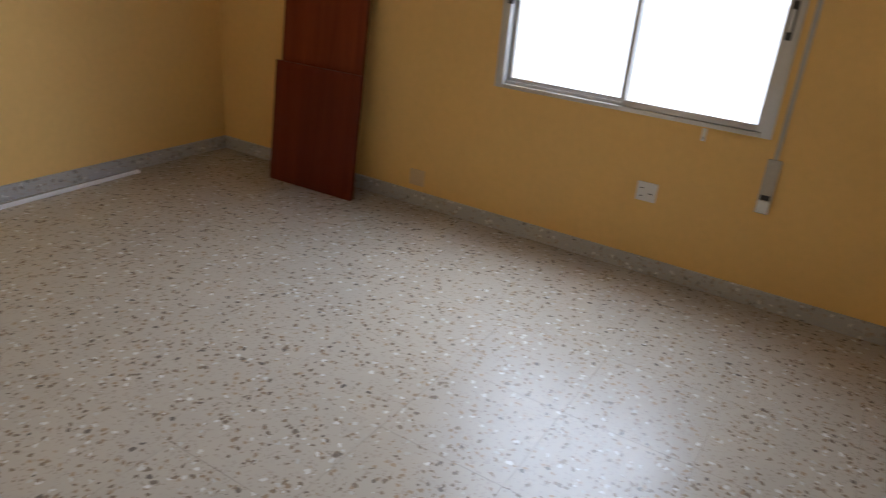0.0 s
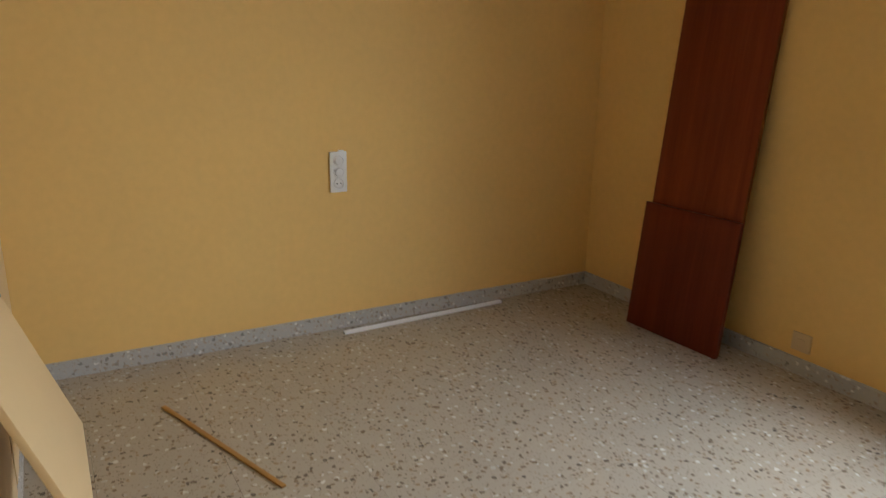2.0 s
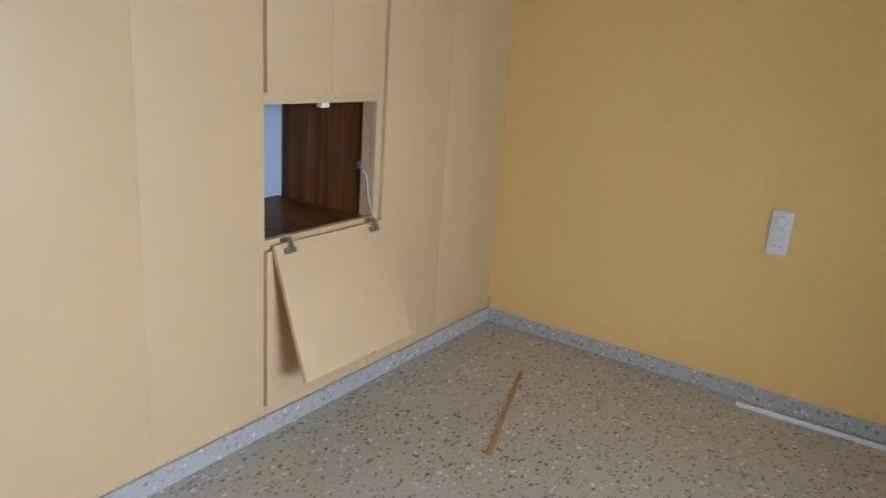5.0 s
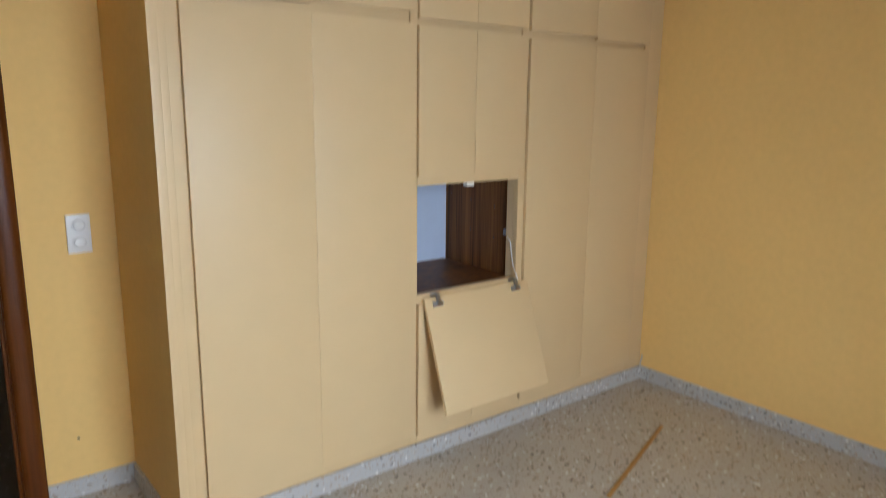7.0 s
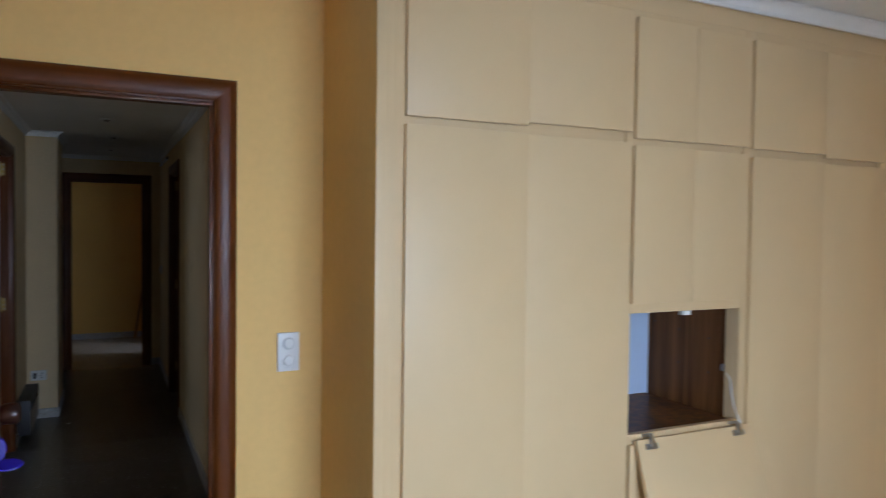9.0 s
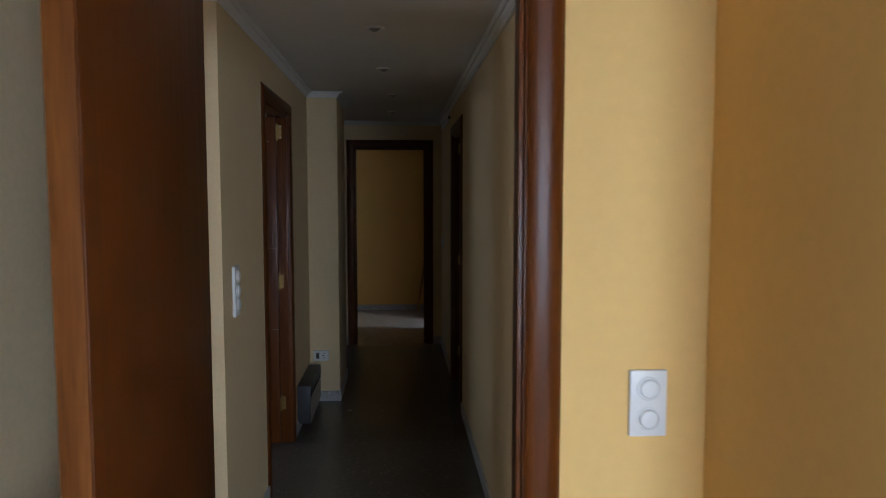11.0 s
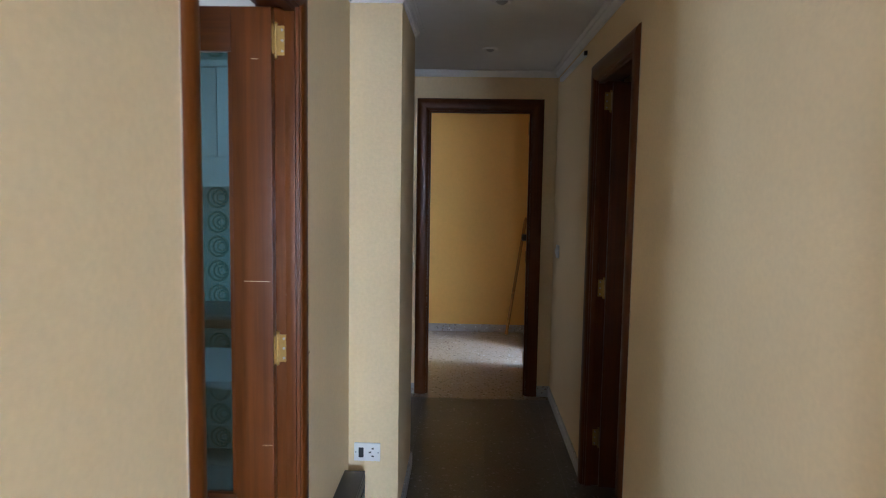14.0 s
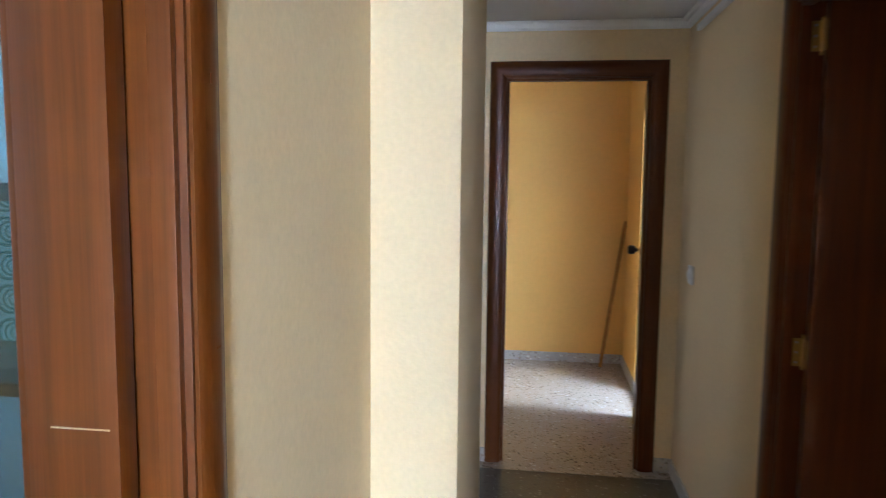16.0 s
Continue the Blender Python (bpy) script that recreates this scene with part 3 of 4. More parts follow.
def leaf(name, m, width, label, glazed=False, hinge_z=(0.25, 1.01, 1.92), knob_mat=KNOBWOOD, flip=False):
    """A flush leaf, hinged on x = 0 and running along +x, from y = 0 to y = 0.04."""
    th = thing(name, m, label, "door")
    if flip:
        MIRRORED.add(th)
    h, t, z0 = TOP - 0.008, 0.036, 0.008
    if glazed:
        s = 0.118
        part("stile", block(0.002, 0, z0, s, t, h, bevel=0.002), MAHOGANY, th, local=True)
        part("stile", block(width - 0.07, 0, z0, width - 0.002, t, h, bevel=0.002), MAHOGANY, th, local=True)
        part("rail", block(s, 0, z0, width - 0.07, t, 0.565, bevel=0.002), MAHOGANY_X, th, local=True)
        part("rail", block(s, 0, h - 0.125, width - 0.07, t, h, bevel=0.002), MAHOGANY_X, th, local=True)
        for x0, x1 in ((s, s + 0.012), (width - 0.082, width - 0.07)):
            part("glazing_bead", block(x0, 0.004, 0.565, x1, t - 0.004, h - 0.125, bevel=0.003), MAHOGANY, th, local=True)
        pane = part("pane", block(s + 0.004, 0.016, 0.567, width - 0.074, 0.020, h - 0.127), KGLASS, th, "clear glass pane", local=True)
        pane.visible_shadow = False
    else:
        part("panel", block(0.004, 0, z0, width - 0.006, t, h, bevel=0.001), MAHOGANY, th, local=True)
        part("lipping", block(width - 0.0055, 0.001, z0, width, t - 0.001, h, bevel=0.001), EDGEWOOD, th, "worn orange edge strip", local=True)
    for z in hinge_z:
        hinge(th, z)
    if not glazed:
        for side, y in ((-1, 0.0), (1, t)):
            knob(th, width - 0.06, 1.08, side, knob_mat, y)
        part("lock_plate", block(width, 0.003, 1.043, width + 0.0015, 0.033, 1.110, bevel=0.0006), BRASS, th, "brass lock plate", local=True)
        part("keyhole_ring", rod(bmesh.new(), (width + 0.0014, 0.018, 1.066), (width + 0.0032, 0.018, 1.066), 0.007, seg=16), STEEL, th, local=True)
        part("lock_return", block(width - 0.014, t, 1.043, width, t + 0.0015, 1.110, bevel=0.0006), BRASS, th, "brass lock plate", local=True)
        part("latch", rod(bmesh.new(), (width, 0.018, 1.08), (width + 0.009, 0.018, 1.08), 0.009, 0.006, seg=12), STEEL, th, local=True)
    return th


# bedroom leaf stands open into the room, hinged on the west jamb
bedroom_leaf = leaf("bedroom_door", pose(-CLEAR + 0.004, -0.006, 0, 0, 0, -86), 0.705, "red-brown flush door standing open, worn orange edge")
leaf("kitchen_door", pose(XL - 0.068, 2.824, 0, 0, 0, 180), 0.755, "red-brown glazed door standing open into the kitchen", True)
leaf("side_room_door", pose(XR + 0.072, 4.214, 0, 0, 0, -4), 0.765, "dark red-brown flush door standing open", flip=True)
leaf("far_door", pose(CLEAR + 0.036, 5.858, 0, 0, 0, 82), 0.70, "dark brown flush door open against the wall", knob_mat=BLACK)


# ---- bedroom window ----
def sliding_window(name, x0, x1, z0, z1, y0):
    th = thing(name, pose((x0 + x1) / 2, y0, z0), "aluminium sliding window with two panes, blown white by daylight", "window", "", "structure")
    f = 0.042
    part("window_frame", block(x0, y0 - 0.07, z0, x0 + f, y0 + 0.004, z1, bevel=0.002), ALU, th)
    part("window_frame", block(x1 - f, y0 - 0.07, z0, x1, y0 + 0.004, z1, bevel=0.002), ALU, th)
    part("window_frame", block(x0 + f, y0 - 0.07, z1 - f, x1 - f, y0 + 0.004, z1, bevel=0.002), ALU, th)
    track = part("window_sill", block(x0 + f, y0 - 0.07, z0, x1 - f, y0 + 0.004, z0 + 0.018, bevel=0.002), ALU, th)
    part("track_rail", block(x0 + f, y0 - 0.022, z0 + 0.018, x1 - f, y0 - 0.018, z0 + 0.032), ALU, track)
    part("track_rail", block(x0 + f, y0 - 0.052, z0 + 0.018, x1 - f, y0 - 0.048, z0 + 0.032), ALU, track)
    mid = (x0 + x1) / 2
    for a, b, y in ((x0 + f, mid + 0.012, y0 - 0.030), (mid - 0.012, x1 - f, y0 - 0.060)):
        sash = part("sash", block(a, y, z0 + 0.02, a + 0.022, y + 0.024, z1 - f, bevel=0.002), ALU, th)
        part("sash_stile", block(b - 0.022, y, z0 + 0.02, b, y + 0.024, z1 - f, bevel=0.002), ALU, sash)
        part("sash_rail", block(a + 0.022, y, z0 + 0.02, b - 0.022, y + 0.024, z0 + 0.046, bevel=0.002), ALU, sash)
        part("sash_rail", block(a + 0.022, y, z1 - f - 0.03, b - 0.022, y + 0.024, z1 - f, bevel=0.002), ALU, sash)
        pane = part("pane", block(a + 0.018, y + 0.010, z0 + 0.04, b - 0.018, y + 0.014, z1 - f - 0.026), GLASS, th, "clear glass pane")
        pane.visible_shadow = False
    for x in (x0 + f - 0.004, x1 - f + 0.004):
        catch = part("catch", block(x - 0.012, y0 - 0.006, 1.06, x + 0.012, y0 + 0.012, 1.20, bevel=0.004), BLACK, th, "black plastic catch")
        part("catch_grip", block(x - 0.006, y0 + 0.012, 1.09, x + 0.006, y0 + 0.022, 1.17, bevel=0.003), PLASTIC, catch, "white grip")
    return th


sliding_window("window_1", 0.415, 1.632, 0.692, 2.02, YB)

# ---- roller shutter strap ----
winder = thing("shutter_strap_winder", pose(0.378, YB, 0.40), "white shutter strap winder with grey strap on wall", "strap winder")
part("housing", block(0.352, YB, 0.40, 0.404, YB + 0.018, 0.62, bevel=0.004), STRAP, winder)
part("cover", block(0.356, YB + 0.018, 0.405, 0.400, YB + 0.026, 0.455, bevel=0.003), PLASTIC, winder)
part("slot", block(0.360, YB + 0.0175, 0.458, 0.396, YB + 0.0195, 0.478), BLACK, winder)
part("strap", block(0.369, YB + 0.006, 0.62, 0.387, YB + 0.008, 2.18), STRAP, winder, "grey woven strap")


# ---- switches and sockets ----
def plate(name, m, w, h, label, knobs, kind_of):
    """A plate in local axes: x across, z up, y out of the wall towards -y. knobs: (height, kind)."""
    th = thing(name, m, label, kind_of)
    part("plate", block(-w / 2, -0.013, -h / 2, w / 2, 0.0, h / 2, bevel=0.0045), PLASTIC, th, local=True)
    for z, kind in knobs:
        at = Matrix.Translation((0, -0.013, z)) @ Matrix.Rotation(radians(90), 4, "X")
        if kind == "button":
            part("ring", lathe(bmesh.new(), [(0.027, -0.001), (0.027, 0.002), (0.0235, 0.004), (0.022, 0.0015)], at), PLASTIC, th, local=True)
            part("button", lathe(bmesh.new(), [(0.021, 0.0), (0.021, 0.004), (0.019, 0.0085), (0.013, 0.0105), (0.006, 0.011)], at), PLASTIC, th, local=True)
        elif kind == "socket":
            part("ring", lathe(bmesh.new(), [(0.027, -0.001), (0.027, 0.0025), (0.023, 0.004), (0.021, 0.0005)], at), PLASTIC, th, local=True)
            for x in (-0.0095, 0.0095):
                part("pin_hole", rod(bmesh.new(), (x, -0.0160, z), (x, -0.0125, z), 0.003, seg=10), BLACK, th, local=True)
    return th


triple = [(0.055, "button"), (0.0, "button"), (-0.055, "socket")]
plate("triple_switch", pose(XA, -1.990, 0.797, 0, 0, -90), 0.085, 0.195, "white triple plate, two round switches over a socket", triple, "switch")
plate("double_switch", pose(0.635, 0, 1.076), 0.085, 0.150, "white double plate with two round switches", [(0.034, "button"), (-0.034, "button")], "switch")
plate("triple_switch", pose(XL, 1.358, 1.152, 0, 0, 90), 0.085, 0.205, "white plate with three round switches in corridor", [(0.058, "button"), (0, "button"), (-0.058, "button")], "switch")
plate("single_switch", pose(XR, 5.41, 1.075, 0, 0, -90), 0.085, 0.085, "white single switch beside the far doorway", [(0, "button")], "switch")

outlet = thing("wall_socket", pose(0.841, YB, 0.33), "square white double-pole socket on ochre wall", "socket")
part("plate", block(0.797, YB, 0.330, 0.885, YB + 0.010, 0.414, bevel=0.003), PLASTIC, outlet)
for x, z, w in ((0.862, 0.388, 0.016), (0.822, 0.366, 0.016), (0.862, 0.352, 0.012)):
    part("slot", block(x - w / 2, YB + 0.0095, z - 0.002, x + w / 2, YB + 0.011, z + 0.002), BLACK, outlet)
aerial = thing("aerial_socket", pose(2.022, YB, 0.108), "cream socket cover low on the ochre wall", "socket")
part("plate", block(1.978, YB, 0.108, 2.066, YB + 0.012, 0.192, bevel=0.004), CREAM, aerial)
part("centre", block(2.004, YB + 0.012, 0.134, 2.040, YB + 0.016, 0.166, bevel=0.003), CREAM, aerial)

pair = thing("corridor_socket", pose(-0.497, 3.71, 0.302), "white horizontal plate, black switch and socket", "socket")
part("plate", block(-0.554, 3.699, 0.305, -0.440, 3.71, 0.385, bevel=0.003), PLASTIC, pair)
part("rocker", block(-0.534, 3.696, 0.322, -0.512, 3.700, 0.366, bevel=0.002), BLACK, pair, "black rocker")
for x, z in ((-0.484, 0.345), (-0.472, 0.362), (-0.472, 0.328)):
    part("pin_hole", block(x - 0.005, 3.6975, z - 0.003, x + 0.005, 3.700, z + 0.003), BLACK, pair)
for x in (-0.546, -0.448):
    part("screw", rod(bmesh.new(), (x, 3.6975, 0.345), (x, 3.700, 0.345), 0.0035, seg=10), STEEL, pair)

# ---- fitted wardrobe ----
YW = -0.58      # front of the carcass; the doors stand proud of it
wardrobe = thing("fitted_wardrobe", pose(2.13, -0.3, 0), "cream painted fitted wardrobe with many flush doors", "wardrobe")
frame_bars = [
    (0.80, 0.895, 0.075, 2.475), (1.790, 1.826, 0.075, 2.475), (2.414, 2.470, 0.075, 2.475), (3.315, XA, 0.075, 2.475)]
for x0, x1, z0, z1 in frame_bars:
    part("post", block(x0, YW, z0, x1, YW + 0.03, z1, bevel=0.002), CREAM, wardrobe)
for x0, x1 in ((0.895, 1.790), (1.826, 2.414), (2.470, 3.315)):
    for z0, z1 in ((0.075, 0.145), (1.855, 1.955), (2.345, 2.475)):
        part("rail", block(x0, YW + (0.010 if z0 == 1.855 else 0.0), z0, x1, YW + 0.03, z1, bevel=0.002), CREAM, wardrobe)
part("rail", block(1.826, YW, 1.240, 2.414, YW + 0.03, 1.285, bevel=0.002), CREAM, wardrobe)
part("rail", block(1.826, YW, 0.715, 2.414, YW + 0.03, 0.765, bevel=0.002), CREAM, wardrobe)
for mx in (1.343, 2.906):
    for z0, z1 in ((0.145, 1.855), (1.955, 2.345)):
        part("muntin", block(mx - 0.018, YW, z0, mx + 0.018, YW + 0.02, z1), CREAM, wardrobe)
for z0, z1 in ((1.300, 1.855), (1.955, 2.345), (0.145, 0.715)):
    part("muntin", block(2.110, YW, z0, 2.146, YW + 0.02, z1), CREAM, wardrobe)
part("edge_strip", block(0.801, YW - 0.016, 0.075, 0.830, YW - 0.001, 2.475, bevel=0.003), CREAM, wardrobe)
part("top_rail", block(0.80, YW - 0.0025, 2.402, XA, YW - 0.0004, 2.480), CREAM, wardrobe)
part("top_filler", block(0.80, YW, 2.476, XA, YW + 0.05, CEIL), CREAM, wardrobe)
part("plinth", block(0.80, YW, 0.0, XA, YW + 0.03, 0.074), CREAM, wardrobe)


def front(x0, x1, z0, z1, out=0.020):
    part("door", block(x0 + 0.0006, YW - out, z0, x1 - 0.0006, YW - 0.0015, z1, bevel=0.0022), CREAM, wardrobe)


front(0.876, 1.344, 1.926, 2.394)
front(1.344, 1.810, 1.938, 2.390, 0.018)
front(1.823, 2.127, 1.914, 2.374)
front(2.129, 2.436, 1.916, 2.368, 0.018)
front(2.449, 2.904, 1.911, 2.364)
front(2.906, 3.332, 1.896, 2.362, 0.018)
front(0.874, 1.342, 0.126, 1.899)
front(1.342, 1.804, 0.120, 1.896, 0.018)
front(1.820, 2.126, 1.280, 1.887)
front(2.128, 2.430, 1.280, 1.886, 0.018)
front(2.450, 2.906, 0.130, 1.876)
front(2.908, 3.330, 0.130, 1.870, 0.018)
front(1.820, 2.134, 0.120, 0.728)
front(2.136, 2.434, 0.120, 0.728, 0.018)

# the open compartment
part("compartment_back", block(1.790, -0.012, 0.70, 2.455, -0.004, 1.31), BLUEWHITE, wardrobe, "pale blue-white back wall")
part("compartment_side", block(2.430, -0.505, 0.70, 2.442, -0.013, 1.31), LINING, wardrobe, "striped brown veneer lining")
part("compartment_cheek", block(2.4145, YW + 0.031, 0.70, 2.4285, -0.506, 1.31), CREAM, wardrobe)
part("compartment_side", block(1.800, YW + 0.031, 0.70, 1.812, -0.013, 1.31), LINING, wardrobe, "striped brown veneer lining")
part("compartment_shelf", block(1.813, YW + 0.031, 0.735, 2.4135, -0.013, 0.757), LINING, wardrobe, "dark brown shelf")
part("compartment_top", block(1.813, YW + 0.031, 1.290, 2.4135, -0.013, 1.306), LINING, wardrobe)
part("magnet_catch", block(2.100, YW + 0.002, 1.222, 2.142, YW + 0.028, 1.2395, bevel=0.003), PLASTIC, wardrobe, "white magnetic catch")
bm = bmesh.new()
pts = [(2.420, YW + 0.085, 0.965), (2.418, YW + 0.070, 0.955), (2.412, YW + 0.040, 0.93), (2.410, YW + 0.030, 0.88), (2.413, YW + 0.018, 0.82), (2.420, YW - 0.012, 0.752)]
for a, b in zip(pts, pts[1:]):
    rod(bm, a, b, 0.003, seg=8)
stay = part("stay_cable", bm, PLASTIC, wardrobe, "white plastic stay cord")
part("stay_eye", block(2.416, YW + 0.078, 0.955, 2.4245, YW + 0.098, 0.985, bevel=0.002), STEEL, stay)

# flap hangs open on two cup hinges
tilt = math.degrees(math.atan2(0.172, 0.478))
flap = part("flap", block(1.842, 0.0, -0.507, 2.460, 0.018, 0.0, bevel=0.002), CREAM, wardrobe, "cream drop flap hanging open", local=True)
flap.matrix_basis = Matrix.Translation((-2.13, 0.3, 0)) @ Matrix.Translation((0, YW - 0.032, 0.752)) @ Matrix.Rotation(radians(-tilt), 4, "X")
for x in (1.908, 2.375):
    cup = part("cup_hinge", block(x - 0.028, -0.007, -0.040, x + 0.028, -0.0005, -0.018, bevel=0.002), STEEL, flap, "steel cup hinge", local=True)
    for bmx in (block(x - 0.009, -0.016, -0.034, x + 0.009, -0.005, 0.012, bevel=0.003), block(x - 0.012, -0.010, 0.008, x + 0.012, 0.075, 0.020, bevel=0.003)):
        part("hinge_arm", bmx, STEEL, cup, local=True)
    for k in (-0.020, 0.020):
        part("screw", rod(bmesh.new(), (x + k, -0.008, -0.029), (x + k, -0.006, -0.029), 0.004, seg=10), STEEL, cup, local=True)

# ---- boards leaning on the window wall ----
def board(name, m, w, h, t, mat, edge, label):
    th = thing(name, m, label, "board")
    part("panel", block(-w / 2, -t, 0, w / 2, 0, h, bevel=0.0015), mat, th, local=True)
    part("edge_band", block(-w / 2 - 0.002, -t + 0.001, 0.001, -w / 2 - 0.0002, -0.001, h - 0.001), edge, th, "paler raw edge", local=True)
    return th


board("tall_board", pose(2.575, -3.394, 0.001, 5.5, 0, 1), 0.53, 1.77, 0.022, BOARD, EDGEWOOD, "tall dark red laminate board leaning on the wall")
board("short_board", pose(2.575, -3.366, 0.001, 5.9, 0, 2), 0.555, 0.645, 0.020, BOARD2, BOARD2, "short dark red laminate board leaning on the taller one")


part("corner_clip", block(0.235, -0.024, 1.735, 0.272, 0.004, 1.752, bevel=0.003), STEEL, bpy.data.objects["tall_board"], "small steel corner bracket", local=True)


# ---- strips on the floor ----
def strip(name, a, b, w, h, mat, label, ribs=False):
    a, b = Vector((*a, 0)), Vector((*b, 0))
    n = (b - a).length
    th = thing(name, Matrix.Translation((a + b) / 2) @ Matrix.Rotation(math.atan2(b.y - a.y, b.x - a.x), 4, "Z"), label, "strip")
    part("bar", block(-n / 2, -w / 2, 0.0005, n / 2, w / 2, h, bevel=min(w, h) * 0.2), mat, th, local=True)
    if ribs:
        for y in (-w * 0.3, w * 0.3):
            part("rib", block(-n / 2, y - 0.002, h, n / 2, y + 0.002, h + 0.003), mat, th, local=True)
        part("end", block(-n / 2 - 0.0015, -w * 0.3, 0.003, -n / 2, w * 0.3, h - 0.003), BLACK, th, local=True)
    return th


strip("white_rod", (3.363, -1.967), (3.394, -2.921), 0.020, 0.014, ROD, "white lacquered strip lying along the skirting", True)
strip("wooden_lath", (2.994, -1.066), (2.265, -1.321), 0.018, 0.008, STRIPWOOD, "thin varnished wooden lath lying on the floor")

# ---- key on the bedroom door ----
km = PLACE[bedroom_leaf]
key = thing("key_and_tag", km @ Matrix.Translation((0.645, 0.038, 1.012)), "blue-purple plastic key tags hanging from the knob", "key tag")
part("cord", rod(bmesh.new(), (0, 0.022, 0.098), (0.004, 0.018, 0.02), 0.004, seg=8), PURPLE, key, local=True)
bm = lathe(bmesh.new(), [(0.009, -0.003), (0.019, -0.003), (0.021, 0.0), (0.019, 0.003), (0.009, 0.003)], Matrix.Translation((0.002, 0.020, -0.02)) @ Matrix.Rotation(radians(75), 4, "Y") @ Matrix.Diagonal((1.5, 1, 1, 1)))
part("tag", bm, PURPLE, key, local=True)
bm = lathe(bmesh.new(), [(0.009, -0.003), (0.020, -0.003), (0.022, 0.0), (0.020, 0.003), (0.009, 0.003)], Matrix.Translation((0.01, 0.045, -0.060)) @ Matrix.Rotation(radians(25), 4, "Y") @ Matrix.Diagonal((1, 1.5, 1, 1)))
part("tag", bm, PURPLE, key, local=True)

# ---- corridor ----
heater = thing("wall_heater", pose(-0.54, 3.3, 0.05), "dark grey metal trough heater low on the wall", "heater")
part("hood", block(-0.579, 3.02, 0.285, -0.492, 3.60, 0.300, bevel=0.002), HEATER, heater)
part("lip", block(-0.500, 3.02, 0.245, -0.490, 3.60, 0.285, bevel=0.002), HEATER, heater)
part("end_cap", block(-0.579, 3.010, 0.055, -0.492, 3.020, 0.300, bevel=0.003), HEATER, heater)
part("end_cap", block(-0.579, 3.600, 0.055, -0.492, 3.610, 0.300, bevel=0.003), HEATER, heater)
part("back", block(-0.579, 3.02, 0.055, -0.570, 3.60, 0.285), HEATER, heater)
part("front", block(-0.500, 3.02, 0.055, -0.492, 3.60, 0.205, bevel=0.003), HEATERPALE, heater, "paler grey-beige front panel")
for z in (0.215, 0.235):
    part("slat", block(-0.545, 3.02, z, -0.505, 3.60, z + 0.003), HEATER, heater)


def spot(x, y):
    th = thing("ceiling_spot", pose(x, y, HALL), "small white recessed ceiling spot, unlit", "ceiling light", "corridor ceiling spots")
    flipm = Matrix.Rotation(radians(180), 4, "X")
    part("ring", lathe(bmesh.new(), [(0.045, 0.0), (0.045, 0.004), (0.038, 0.009), (0.030, 0.006), (0.028, 0.001)], flipm), PLASTIC, th, local=True)
    part("bulb", lathe(bmesh.new(), [(0.026, 0.0), (0.025, 0.006), (0.016, 0.014), (0.006, 0.018)], flipm), STEEL, th, local=True)


for sx, sy in ((-0.02, 1.74), (0.0, 2.76), (0.05, 3.84), (0.035, 4.92)):
    spot(sx, sy)

trunk = thing("cable_trunking", pose(XR, 3.4, 2.2), "white plastic cable trunking along corridor wall", "cable trunking")
part("channel", block(XR - 0.022, 4.52, 2.185, XR - 0.0005, 5.45, 2.212, bevel=0.003), PLASTIC, trunk)
part("end", block(XR - 0.020, 4.495, 2.188, XR - 0.003, 4.520, 2.210, bevel=0.003), BLACK, trunk)
part("channel", block(XR - 0.018, 0.16, 2.232, XR - 0.0005, 3.30, 2.252, bevel=0.003), PLASTIC, trunk)


def ragged(name, x, y, inward, along, size):
    """The chipped plaster line beside a door casing."""
    bm, rng = bmesh.new(), random.Random(5)
    z = 0.08
    while z < 2.08:
        h = rng.uniform(0.008, 0.035)
        w = rng.choice((0.0015, 0.003, 0.004, 0.006)) * rng.uniform(0.6, 1.3) * size
        box(bm, x - 0.0005 if inward > 0 else x - 0.0012, y, z, x + 0.0012 if inward > 0 else x + 0.0005, y + along * w, z + h)
        z += h
    return setting(name, bm, CHIPPED, "chipped raw plaster line beside the door frame", "plaster edge")


ragged("trim_chipped_east", XR, 3.83 - 0.475, -1, -1, 1.6)
ragged("trim_chipped_west", XL, 2.44 - 0.465, 1, -1, 0.8)

# ---- far room ----
pole = thing("broom_handle", pose(0.36, 7.78, 0), "wooden broom handle leaning in the room corner", "pole")
part("shaft", rod(bmesh.new(), (0.335, 7.70, 0.012), (0.505, 7.84, 1.13), 0.015, seg=14), STRIPWOOD, pole)
part("tip", rod(bmesh.new(), (0.505, 7.84, 1.13), (0.512, 7.846, 1.18), 0.016, 0.010, seg=14), STRIPWOOD, pole)


def plain_window(name, x, y0, y1, z0, z1):
    th = thing(name, pose(x, (y0 + y1) / 2, z0), "aluminium window letting in daylight", "window", "", "structure")
    for a, b, c, d in ((y0, y0 + 0.05, z0, z1), (y1 - 0.05, y1, z0, z1), (y0 + 0.05, y1 - 0.05, z0, z0 + 0.05), (y0 + 0.05, y1 - 0.05, z1 - 0.05, z1)):
        part("window_frame", block(x - 0.06, a, c, x, b, d, bevel=0.002), ALU, th)
    pane = part("pane", block(x - 0.034, y0 + 0.05, z0 + 0.05, x - 0.030, y1 - 0.05, z1 - 0.05), GLASS, th)
    pane.visible_shadow = False


plain_window("window_2", XR + 0.10, 6.40, 7.11, 0.06, 2.12)
plain_window("window_5", -1.92, 4.90, 5.50, 1.0, 2.05)
plain_window("window_4", -2.92, 0.20, 0.92, 0.95, 2.05)
plain_window("window_3", -3.02, 2.35, 3.35, 1.05, 2.15)

